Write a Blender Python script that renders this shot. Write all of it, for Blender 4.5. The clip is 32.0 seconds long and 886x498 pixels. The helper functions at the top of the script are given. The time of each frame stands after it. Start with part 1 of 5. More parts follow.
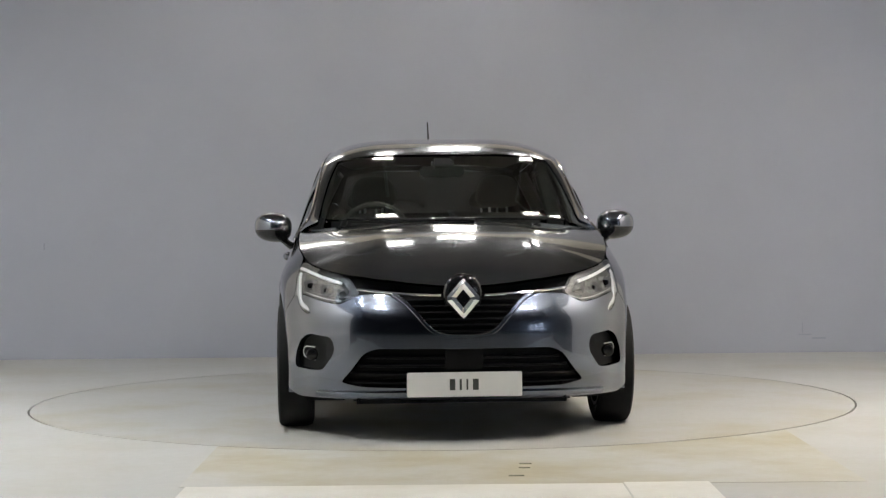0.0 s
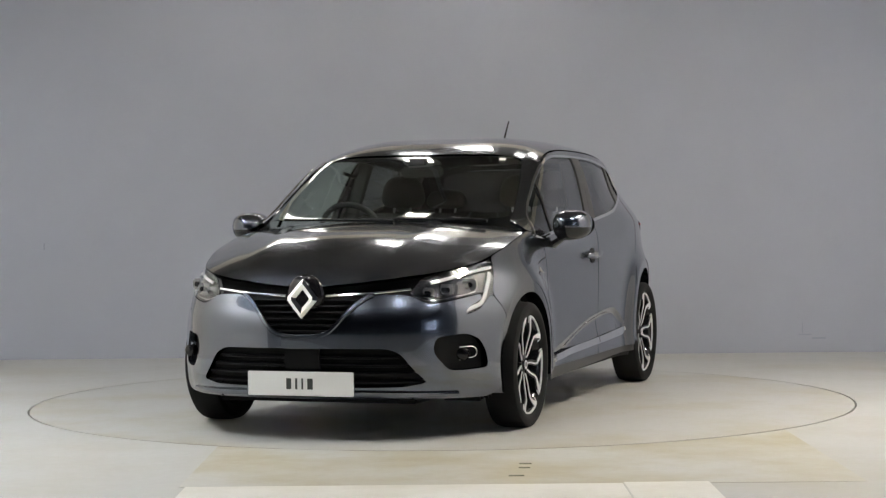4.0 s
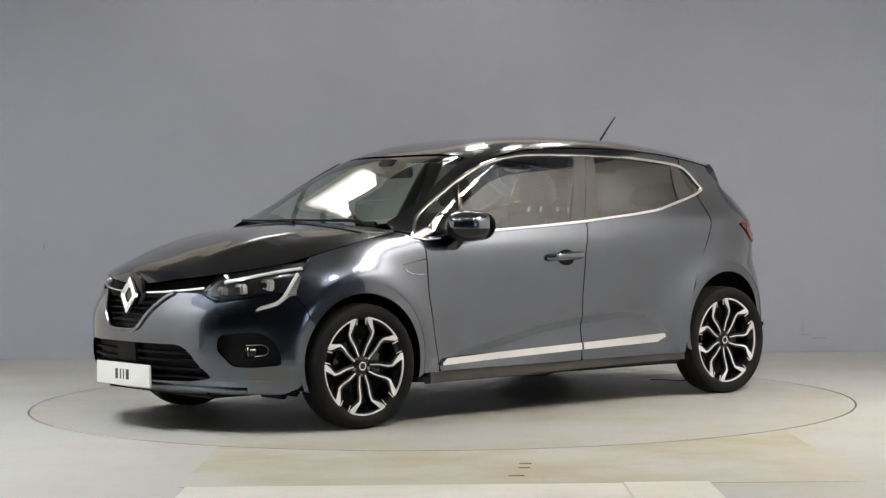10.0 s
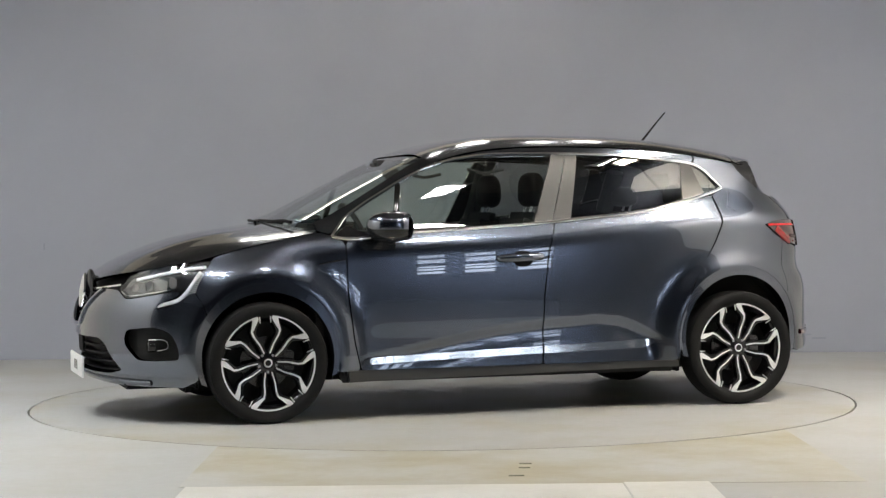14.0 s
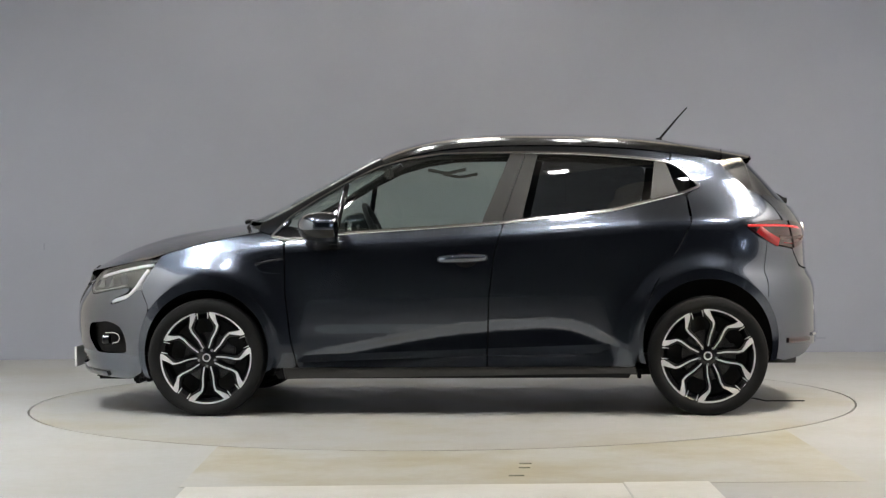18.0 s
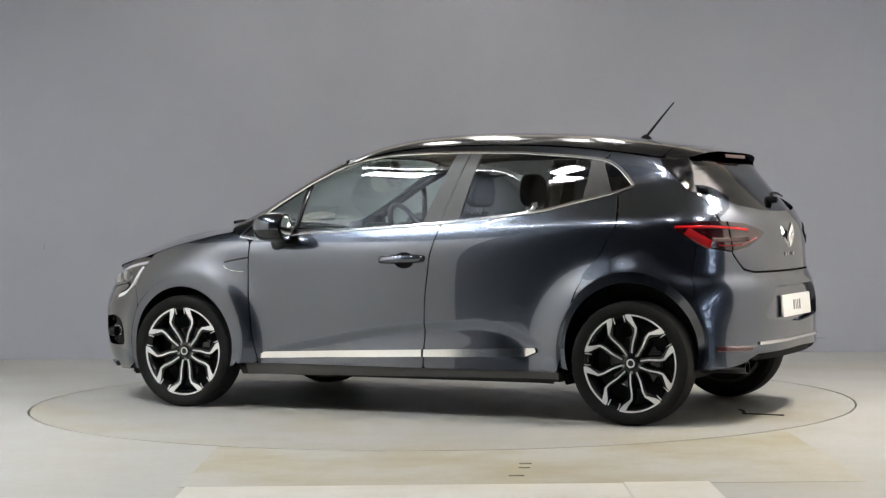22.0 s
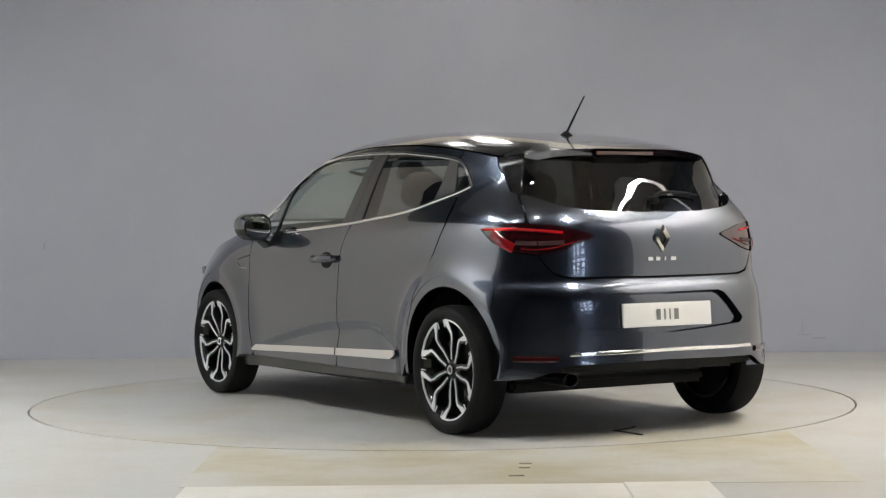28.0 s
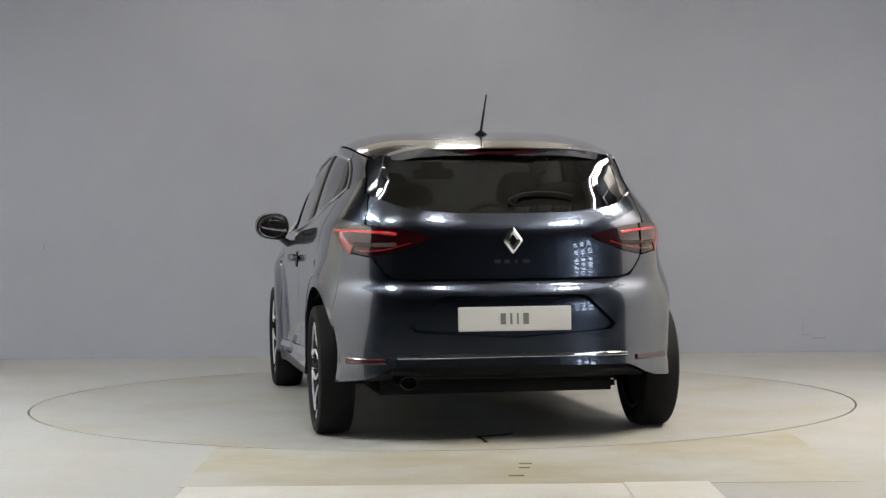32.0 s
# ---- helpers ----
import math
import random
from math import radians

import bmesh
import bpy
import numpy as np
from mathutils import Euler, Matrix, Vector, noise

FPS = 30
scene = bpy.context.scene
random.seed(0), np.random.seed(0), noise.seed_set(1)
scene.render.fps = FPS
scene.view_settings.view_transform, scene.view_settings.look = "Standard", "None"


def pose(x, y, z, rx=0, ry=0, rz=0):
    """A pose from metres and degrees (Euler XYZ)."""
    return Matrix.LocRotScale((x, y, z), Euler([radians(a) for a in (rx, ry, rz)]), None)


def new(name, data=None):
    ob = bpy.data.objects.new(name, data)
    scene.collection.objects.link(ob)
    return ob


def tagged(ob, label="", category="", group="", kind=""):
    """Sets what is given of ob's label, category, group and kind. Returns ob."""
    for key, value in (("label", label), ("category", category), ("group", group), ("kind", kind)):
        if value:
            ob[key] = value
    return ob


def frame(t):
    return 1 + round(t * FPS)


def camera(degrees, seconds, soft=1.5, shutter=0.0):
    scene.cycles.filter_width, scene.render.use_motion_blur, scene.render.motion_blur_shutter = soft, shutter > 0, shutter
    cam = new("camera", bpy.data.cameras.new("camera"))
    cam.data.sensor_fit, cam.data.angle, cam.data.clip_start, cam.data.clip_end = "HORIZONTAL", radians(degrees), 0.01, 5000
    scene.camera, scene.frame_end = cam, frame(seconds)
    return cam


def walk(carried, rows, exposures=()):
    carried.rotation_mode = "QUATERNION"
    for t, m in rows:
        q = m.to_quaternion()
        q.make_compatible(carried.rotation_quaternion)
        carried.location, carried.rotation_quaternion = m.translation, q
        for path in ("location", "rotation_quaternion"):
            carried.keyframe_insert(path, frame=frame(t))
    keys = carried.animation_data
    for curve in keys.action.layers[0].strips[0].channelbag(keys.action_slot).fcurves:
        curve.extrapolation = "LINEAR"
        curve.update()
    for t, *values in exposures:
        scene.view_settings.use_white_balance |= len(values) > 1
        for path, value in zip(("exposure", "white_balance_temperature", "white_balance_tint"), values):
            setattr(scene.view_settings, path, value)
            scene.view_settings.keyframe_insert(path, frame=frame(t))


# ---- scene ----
from mathutils.geometry import delaunay_2d_cdt

# ---------------------------------------------------------------- camera
cam = camera(26.639, 32.0, soft=1.3)
PITCH, ROLL, PAN = -1.053, -0.529, -0.066
EYE = (0.0, -10.433, 1.033)
CAM_POSE = pose(*EYE) @ pose(0, 0, 0, 0, 0, PAN) @ pose(0, 0, 0, 90 + PITCH) @ pose(0, 0, 0, 0, 0, ROLL)
walk(cam, [(0, CAM_POSE), (32, CAM_POSE)])

# ---------------------------------------------------------------- world and light
world = bpy.data.worlds.new("world")
scene.world = world
world.use_nodes = True
world.node_tree.nodes["Background"].inputs["Color"].default_value = (0.02, 0.021, 0.023, 1)
world.node_tree.nodes["Background"].inputs["Strength"].default_value = 1.0
scene.view_settings.exposure = 0.45
STRIP_POWER = 115.0


# ---------------------------------------------------------------- materials
def material(name, colour, rough=0.5, metal=0.0, coat=0.0, bump=0.0, grain=0.0, scale=20.0, emit=0.0, spec=0.5, coat_rough=0.03):
    m = bpy.data.materials.new(name)
    m.use_nodes = True
    nt = m.node_tree
    b = nt.nodes["Principled BSDF"]
    b.inputs["Base Color"].default_value = (*colour, 1)
    b.inputs["Roughness"].default_value = rough
    b.inputs["Metallic"].default_value = metal
    b.inputs["Coat Weight"].default_value = coat
    b.inputs["Coat Roughness"].default_value = coat_rough
    b.inputs["Specular IOR Level"].default_value = spec
    if emit:
        b.inputs["Emission Color"].default_value = (*colour, 1)
        b.inputs["Emission Strength"].default_value = emit
    if grain or bump:
        tc = nt.nodes.new("ShaderNodeTexCoord")
        n1 = nt.nodes.new("ShaderNodeTexNoise")
        n1.inputs["Scale"].default_value = scale
        n1.inputs["Detail"].default_value = 6
        nt.links.new(tc.outputs["Object"], n1.inputs["Vector"])
        if grain:
            n2 = nt.nodes.new("ShaderNodeTexNoise")
            n2.inputs["Scale"].default_value = scale * 0.13
            n2.inputs["Detail"].default_value = 3
            nt.links.new(tc.outputs["Object"], n2.inputs["Vector"])
            add = nt.nodes.new("ShaderNodeMath")
            add.operation = "ADD"
            nt.links.new(n1.outputs["Fac"], add.inputs[0])
            nt.links.new(n2.outputs["Fac"], add.inputs[1])
            mr = nt.nodes.new("ShaderNodeMapRange")
            mr.inputs["From Min"].default_value, mr.inputs["From Max"].default_value = 0.6, 1.4
            mr.inputs["To Min"].default_value, mr.inputs["To Max"].default_value = 1 - grain, 1 + grain
            nt.links.new(add.outputs[0], mr.inputs["Value"])
            mul = nt.nodes.new("ShaderNodeVectorMath")
            mul.operation = "SCALE"
            mul.inputs[0].default_value = colour
            nt.links.new(mr.outputs[0], mul.inputs["Scale"])
            nt.links.new(mul.outputs[0], b.inputs["Base Color"])
        if bump:
            bp = nt.nodes.new("ShaderNodeBump")
            bp.inputs["Strength"].default_value = bump
            bp.inputs["Distance"].default_value = 0.002
            nt.links.new(n1.outputs["Fac"], bp.inputs["Height"])
            nt.links.new(bp.outputs[0], b.inputs["Normal"])
    return m


def glass_material(name, tint, gloss=1.0):
    """A thin pane: tinted see-through, with a mirror sheen that grows towards grazing angles."""
    m = bpy.data.materials.new(name)
    m.use_nodes = True
    nt = m.node_tree
    nt.nodes.remove(nt.nodes["Principled BSDF"])
    out = nt.nodes["Material Output"]
    tr = nt.nodes.new("ShaderNodeBsdfTransparent")
    tr.inputs["Color"].default_value = (*tint, 1)
    gl = nt.nodes.new("ShaderNodeBsdfGlossy")
    gl.inputs["Roughness"].default_value = 0.01
    gl.inputs["Color"].default_value = (gloss, gloss, gloss, 1)
    lw = nt.nodes.new("ShaderNodeLayerWeight")
    lw.inputs["Blend"].default_value = 0.5
    pw = nt.nodes.new("ShaderNodeMath")
    pw.operation = "POWER"
    pw.inputs[1].default_value = 4.5
    nt.links.new(lw.outputs["Facing"], pw.inputs[0])
    fr = nt.nodes.new("ShaderNodeMath")
    fr.operation = "MULTIPLY_ADD"
    fr.inputs[1].default_value, fr.inputs[2].default_value = 0.88, 0.115
    nt.links.new(pw.outputs[0], fr.inputs[0])
    mix = nt.nodes.new("ShaderNodeMixShader")
    nt.links.new(fr.outputs[0], mix.inputs[0])
    nt.links.new(tr.outputs[0], mix.inputs[1])
    nt.links.new(gl.outputs[0], mix.inputs[2])
    nt.links.new(mix.outputs[0], out.inputs[0])
    return m


def paint_material():
    """Dark grey-blue metallic paint: fine flake under clear lacquer."""
    m = material("grey_metallic_paint", (0.100, 0.114, 0.146), 0.22, 1.0, coat=1.0, coat_rough=0.012)
    nt = m.node_tree
    b = nt.nodes["Principled BSDF"]
    b.inputs["Coat IOR"].default_value = 1.65
    tc = nt.nodes.new("ShaderNodeTexCoord")
    flake = nt.nodes.new("ShaderNodeTexVoronoi")
    flake.inputs["Scale"].default_value = 900
    nt.links.new(tc.outputs["Object"], flake.inputs["Vector"])
    dust = nt.nodes.new("ShaderNodeTexNoise")
    dust.inputs["Scale"].default_value = 2.5
    dust.inputs["Detail"].default_value = 5
    nt.links.new(tc.outputs["Object"], dust.inputs["Vector"])
    r1 = nt.nodes.new("ShaderNodeMapRange")
    r1.inputs["To Min"].default_value, r1.inputs["To Max"].default_value = 0.18, 0.25
    nt.links.new(dust.outputs["Fac"], r1.inputs["Value"])
    nt.links.new(r1.outputs[0], b.inputs["Roughness"])
    hsv = nt.nodes.new("ShaderNodeHueSaturation")
    hsv.inputs["Color"].default_value = (0.100, 0.114, 0.146, 1)
    r2 = nt.nodes.new("ShaderNodeMapRange")
    r2.inputs["To Min"].default_value, r2.inputs["To Max"].default_value = 0.88, 1.14
    sep = nt.nodes.new("ShaderNodeSeparateColor")
    nt.links.new(flake.outputs["Color"], sep.inputs[0])
    nt.links.new(sep.outputs[0], r2.inputs["Value"])
    nt.links.new(r2.outputs[0], hsv.inputs["Value"])
    nt.links.new(hsv.outputs[0], b.inputs["Base Color"])
    return m


def floor_material(name, c1, c2, amount, scale, rough=0.42):
    """Painted concrete with soft stains of a second colour and fine grain."""
    m = material(name, c1, rough, bump=0.06, scale=40)
    nt = m.node_tree
    b = nt.nodes["Principled BSDF"]
    tc = nt.nodes.new("ShaderNodeTexCoord")
    big = nt.nodes.new("ShaderNodeTexNoise")
    big.inputs["Scale"].default_value = scale
    big.inputs["Detail"].default_value = 5
    big.inputs["Roughness"].default_value = 0.6
    fine = nt.nodes.new("ShaderNodeTexNoise")
    fine.inputs["Scale"].default_value = scale * 22
    fine.inputs["Detail"].default_value = 4
    for n in (big, fine):
        nt.links.new(tc.outputs["Object"], n.inputs["Vector"])
    r1 = nt.nodes.new("ShaderNodeMapRange")
    r1.inputs["From Min"].default_value, r1.inputs["From Max"].default_value = 0.62 - amount * .35, 0.85 - amount * .35
    nt.links.new(big.outputs["Fac"], r1.inputs["Value"])
    mix = nt.nodes.new("ShaderNodeMix")
    mix.data_type = "RGBA"
    mix.inputs["A"].default_value, mix.inputs["B"].default_value = (*c1, 1), (*c2, 1)
    nt.links.new(r1.outputs[0], mix.inputs["Factor"])
    r2 = nt.nodes.new("ShaderNodeMapRange")
    r2.inputs["To Min"].default_value, r2.inputs["To Max"].default_value = 0.93, 1.06
    nt.links.new(fine.outputs["Fac"], r2.inputs["Value"])
    mul = nt.nodes.new("ShaderNodeVectorMath")
    mul.operation = "SCALE"
    nt.links.new(mix.outputs["Result"], mul.inputs[0])
    nt.links.new(r2.outputs[0], mul.inputs["Scale"])
    nt.links.new(mul.outputs[0], b.inputs["Base Color"])
    r3 = nt.nodes.new("ShaderNodeMapRange")
    r3.inputs["To Min"].default_value, r3.inputs["To Max"].default_value = rough - .08, rough + .12
    nt.links.new(big.outputs["Fac"], r3.inputs["Value"])
    nt.links.new(r3.outputs[0], b.inputs["Roughness"])
    return m


M_PAINT = paint_material()
M_BLACK = material("black_plastic", (0.006, 0.006, 0.0065), 0.5, bump=0.15, scale=300, spec=0.10)
M_GLOSSBLACK = material("gloss_black", (0.008, 0.008, 0.009), 0.12)
M_RUBBER = material("tyre_rubber", (0.006, 0.006, 0.0062), 0.75, bump=0.3, grain=0.15, scale=60, spec=0.22)
M_CHROME = material("chrome", (0.86, 0.87, 0.88), 0.10, 1.0)
M_SATIN = material("satin_silver", (0.72, 0.72, 0.70), 0.30, 0.75)
M_ALLOY = material("machined_alloy", (0.80, 0.80, 0.81), 0.35, 0.45)
M_DARK = material("underbody_black", (0.006, 0.006, 0.006), 0.8)
M_PLATE = material("plate_white", (0.78, 0.78, 0.77), 0.35)
M_INKGREY = material("plate_ink_grey", (0.22, 0.22, 0.22), 0.5)
M_INK = material("plate_ink", (0.05, 0.055, 0.05), 0.5)
M_RED = material("red_lens", (0.22, 0.006, 0.008), 0.12, coat=1.0)
M_DARKRED = material("dark_red_lens", (0.050, 0.003, 0.004), 0.12, coat=1.0)
M_CLEAR = material("clear_lens_white", (0.88, 0.89, 0.90), 0.15, coat=1.0)
M_LAMPGREY = material("lamp_reflector", (0.42, 0.42, 0.43), 0.25, 0.7)
M_SEAT = material("seat_cloth", (0.014, 0.014, 0.015), 0.85, bump=0.4, scale=150)
M_TRIM = material("interior_trim", (0.02, 0.02, 0.021), 0.6)
M_STEEL = material("brake_steel", (0.35, 0.35, 0.36), 0.35, 1.0)
M_GLASS = glass_material("window_glass", (0.76, 0.83, 0.78))
M_PRIVACY = glass_material("privacy_glass", (0.27, 0.28, 0.275))
M_REARGLASS = glass_material("rear_screen_glass", (0.08, 0.08, 0.077))
M_LENS = glass_material("lamp_cover", (0.93, 0.94, 0.95))
M_WALL = material("painted_wall", (0.365, 0.380, 0.434), 0.85, grain=0.03, scale=3, spec=0.2)
M_FLOOR = floor_material("floor_paint", (0.425, 0.426, 0.415), (0.395, 0.38, 0.335), .42, .8)
M_DISC = floor_material("turntable_paint", (0.41, 0.408, 0.395), (0.38, 0.355, 0.28), .5, 1.2)
M_CEIL = material("ceiling_beige", (0.17, 0.155, 0.14), 0.9)
M_HALL = material("dark_hall", (0.042, 0.049, 0.063), 0.8)
M_TUBE = material("light_tube", (1.0, 0.98, 0.955), emit=STRIP_POWER)
M_TAILRED = material("tail_lamp_red", (0.024, 0.002, 0.003), 0.12, coat=1.0)
M_HALLFLOOR = material("dark_hall_floor", (0.075, 0.075, 0.074), 0.6, grain=0.1, scale=6)
M_LAMPTICK = material("lamp_comb_grey", (0.42, 0.42, 0.43), 0.3)
M_GAP = material("gap_black", (0.02, 0.02, 0.02), 0.8)

M_PANEL = floor_material("pale_floor_panel", (0.66, 0.645, 0.61), (0.58, 0.56, 0.50), .5, 2.0, .35)
M_STAINED = floor_material("yellowed_floor", (0.45, 0.447, 0.42), (0.38, 0.345, 0.245), .66, 1.3)
M_HANDLESHADE = material("handle_well", (0.006, 0.006, 0.007), 0.5, spec=0.1)
M_MIRROR = material("mirror_glass", (0.9, 0.9, 0.9), 0.02, 1.0)
M_GLOWRED = material("bright_red_lens", (0.55, 0.016, 0.02), 0.15, coat=1.0)
M_SMOKE = material("smoked_lens", (0.045, 0.03, 0.03), 0.25)
M_LINING = material("headlining", (0.06, 0.06, 0.058), 0.9)
M_SKY = material("daylit_pane", (0.75, 0.85, 1.0), emit=7.0)
M_SCUFF = material("scuff_grey", (0.30, 0.315, 0.36), 0.9)
M_FLOORMARK = material("dark_floor_scuff", (0.26, 0.25, 0.21), 0.8)
M_PILLAR = material("satin_black", (0.030, 0.029, 0.028), 0.38, spec=0.6)
M_LAMPDARK = material("lamp_housing", (0.07, 0.07, 0.075), 0.2, 0.7)
LIGHTS = ((-2.1, -4.0, 4.2, .5, 3), (.2, -4.0, 4.2, .35, 2), (2.4, -4.0, 4.2, .5, 4))
# The last two entries are unseen washers added to brighten the side walls.
SOFTBOXES = ((-1.50, 2.85, 3.15, .30, .62, 0, "soft"), (.15, 2.45, 3.35, .55, .36, 0, "bright"), (1.25, 2.40, 3.35, .32, .22, 0, "bright"), (-.42, 1.75, 3.35, .26, .20, 0, "bright"), (.85, 1.75, 3.35, .24, .20, 0, "bright"),
             (3.30, -1.7, 4.05, 1.1, .30, 50, "warm"), (-3.30, -2.0, 4.05, .75, .22, -50, "cool"), (3.0, -1.5, 4.20, 2.1, .16, -34, "fill_washer_warm"), (-3.0, -2.2, 4.20, 2.8, .16, 34, "fill_washer_cool"))
M_TOPWALL = material("dark_top_wall", (0.15, 0.145, 0.14), 0.85, grain=0.03, scale=3)
M_UPPER = material("cream_upper_wall", (0.84, 0.77, 0.65), 0.85, grain=0.03, scale=3)
M_WHITEWALL = material("white_wall", (0.82, 0.79, 0.745), 0.8, grain=0.03, scale=3)
M_BRIGHT = material("lamp_diffuser", (1.0, 0.95, 0.88), emit=13.0)
M_SOFT = material("soft_lamp_diffuser", (1.0, 0.96, 0.90), emit=6.0)
M_WARM = material("warm_lamp_diffuser", (1.0, 0.87, 0.66), emit=68.0)
M_COOL = material("cool_lamp_diffuser", (0.93, 0.98, 1.0), emit=64.0)
# Diffusers of the added wall washers.
M_FILLWARM = material("warm_washer_diffuser", (1.0, 0.97, 0.94), emit=175.0)
M_FILLCOOL = material("cool_washer_diffuser", (0.96, 0.99, 1.0), emit=150.0)


# ---------------------------------------------------------------- mesh helpers
def link(name, data, parent=None, label="", mats=()):
    ob = new(name, data)
    for m in mats:
        data.materials.append(m)
    if parent is not None:
        ob.parent = parent
    if label:
        ob["label"] = label
    return ob


def mesh_from(name, verts, faces, normals=None):
    me = bpy.data.meshes.new(name)
    me.from_pydata([tuple(v) for v in verts], [], [tuple(f) for f in faces])
    me.polygons.foreach_set("use_smooth", [True] * len(me.polygons))
    if normals is not None:
        me.normals_split_custom_set_from_vertices([tuple(n) for n in normals])
    me.update()
    return me


def part(name, bm, mat, parent=None, label="", smooth=False):
    me = bpy.data.meshes.new(name)
    bmesh.ops.recalc_face_normals(bm, faces=bm.faces)
    bm.to_mesh(me)
    bm.free()
    if smooth:
        me.polygons.foreach_set("use_smooth", [True] * len(me.polygons))
        me.set_sharp_from_angle(angle=radians(35))
    return link(name, me, parent, label, (mat,))


def box_bm(x0, x1, y0, y1, z0, z1, bevel=0.0):
    bm = bmesh.new()
    bmesh.ops.create_cube(bm, size=1)
    bmesh.ops.scale(bm, vec=(x1 - x0, y1 - y0, z1 - z0), verts=bm.verts)
    bmesh.ops.translate(bm, vec=((x0 + x1) / 2, (y0 + y1) / 2, (z0 + z1) / 2), verts=bm.verts)
    if bevel:
        bmesh.ops.bevel(bm, geom=bm.edges[:], offset=bevel, segments=2, affect="EDGES")
    return bm


def lathe_bm(profile, steps=64, axis="y", closed=False):
    """Turns (radius, offset) pairs round an axis."""
    bm = bmesh.new()
    rings = []
    for i in range(steps):
        a = 2 * math.pi * i / steps
        ring = []
        for r, o in profile:
            c, s = r * math.cos(a), r * math.sin(a)
            ring.append(bm.verts.new({"y": (c, o, s), "z": (c, s, o), "x": (o, c, s)}[axis]))
        rings.append(ring)
    n = len(profile)
    for i in range(steps):
        a, b = rings[i], rings[(i + 1) % steps]
        for j in range(n if closed else n - 1):
            k = (j + 1) % n
            bm.faces.new((a[j], a[k], b[k], b[j]))
    bmesh.ops.remove_doubles(bm, verts=bm.verts, dist=1e-5)
    return bm


def tube_bm(points, radius, sides=8, flat=1.0):
    """A round bar along points; radius may be a list."""
    bm = bmesh.new()
    pts = [Vector(q) for q in points]
    rings = []
    for i, q in enumerate(pts):
        t = (pts[min(i + 1, len(pts) - 1)] - pts[max(i - 1, 0)]).normalized()
        ref = Vector((0, 0, 1)) if abs(t.z) < 0.9 else Vector((1, 0, 0))
        u = t.cross(ref).normalized()
        v = t.cross(u).normalized()
        r = radius[i] if isinstance(radius, (list, tuple)) else radius
        rings.append([bm.verts.new(q + u * r * math.cos(k * 2 * math.pi / sides) + v * r * flat * math.sin(k * 2 * math.pi / sides)) for k in range(sides)])
    for a, b in zip(rings, rings[1:]):
        for k in range(sides):
            bm.faces.new((a[k], a[(k + 1) % sides], b[(k + 1) % sides], b[k]))
    bm.faces.new(rings[0][::-1])
    bm.faces.new(rings[-1])
    return bm


def curve(points, blur=0.0):
    """A smooth interpolator through (x, y) pairs."""
    pts = sorted(points)
    xs, ys = np.array([q[0] for q in pts]), np.array([q[1] for q in pts])
    h, d = np.diff(xs), np.diff(ys) / np.diff(xs)
    m = np.zeros(len(xs))
    m[0], m[-1] = d[0], d[-1]
    for i in range(1, len(xs) - 1):
        if d[i - 1] * d[i] > 0:
            w1, w2 = 2 * h[i] + h[i - 1], h[i] + 2 * h[i - 1]
            m[i] = (w1 + w2) / (w1 / d[i - 1] + w2 / d[i])
    gx = np.linspace(xs[0], xs[-1], 1200)
    k = np.clip(np.searchsorted(xs, gx) - 1, 0, len(xs) - 2)
    t = (gx - xs[k]) / h[k]
    gy = (ys[k] * (1 + 2 * t) * (1 - t) ** 2 + h[k] * m[k] * t * (1 - t) ** 2 + ys[k + 1] * t * t * (3 - 2 * t) + h[k] * m[k + 1] * t * t * (t - 1))
    if blur:
        step = gx[1] - gx[0]
        r = max(1, int(3 * blur / step))
        kern = np.exp(-0.5 * (np.arange(-r, r + 1) * step / blur) ** 2)
        kern /= kern.sum()
        lo, hi = (gy[1] - gy[0]), (gy[-1] - gy[-2])
        padded = np.r_[gy[0] + lo * np.arange(-r, 0), gy, gy[-1] + hi * np.arange(1, r + 1)]
        gy = np.convolve(padded, kern, "valid")
    return lambda v: np.interp(v, gx, gy)


# ---------------------------------------------------------------- the car's skin
XM = -0.10
NOSE = curve([(.15, 1.96), (.18, 2.03), (.22, 2.085), (.27, 2.112), (.32, 2.126), (.37, 2.131), (.44, 2.133), (.50, 2.134), (.555, 2.126), (.60, 2.107), (.64, 2.082), (.68, 2.058), (.74, 2.035), (.80, 2.01),
              (.87, 1.96), (.92, 1.80), (.96, 1.45), (1.006, 1.165), (1.071, .995), (1.139, .862), (1.236, .67), (1.315, .51), (1.36, .41), (1.40, .27), (1.44, -.02)], 0.008)
TAIL = curve([(.15, -1.76), (.22, -1.912), (.30, -1.915), (.345, -1.912), (.39, -1.909), (.48, -1.908), (.60, -1.906), (.66, -1.896), (.695, -1.882), (.725, -1.860), (.75, -1.856), (.85, -1.852), (.95, -1.84),
              (1.03, -1.80), (1.10, -1.755), (1.2, -1.69), (1.28, -1.64), (1.33, -1.58), (1.37, -1.42), (1.44, -1.1)], 0.012)
HALF = curve([(.12, .80), (.18, .832), (.24, .830), (.30, .827), (.40, .826), (.50, .828), (.60, .829), (.70, .828), (.78, .826), (.84, .821), (.89, .810), (.94, .788), (.98, .771), (1.05, .750),
              (1.15, .719), (1.25, .682), (1.33, .638), (1.37, .602), (1.40, .56), (1.44, .46)], 0.018)
BELT = curve([(2.3, .68), (1.9, .745), (1.7, .79), (1.557, .83), (1.276, .90), (1.06, .935), (.9, .945), (0, .975), (-.36, .995), (-.65, 1.015), (-1.2, 1.05), (-1.7, 1.03), (-2.1, 1.0)], 0.05)
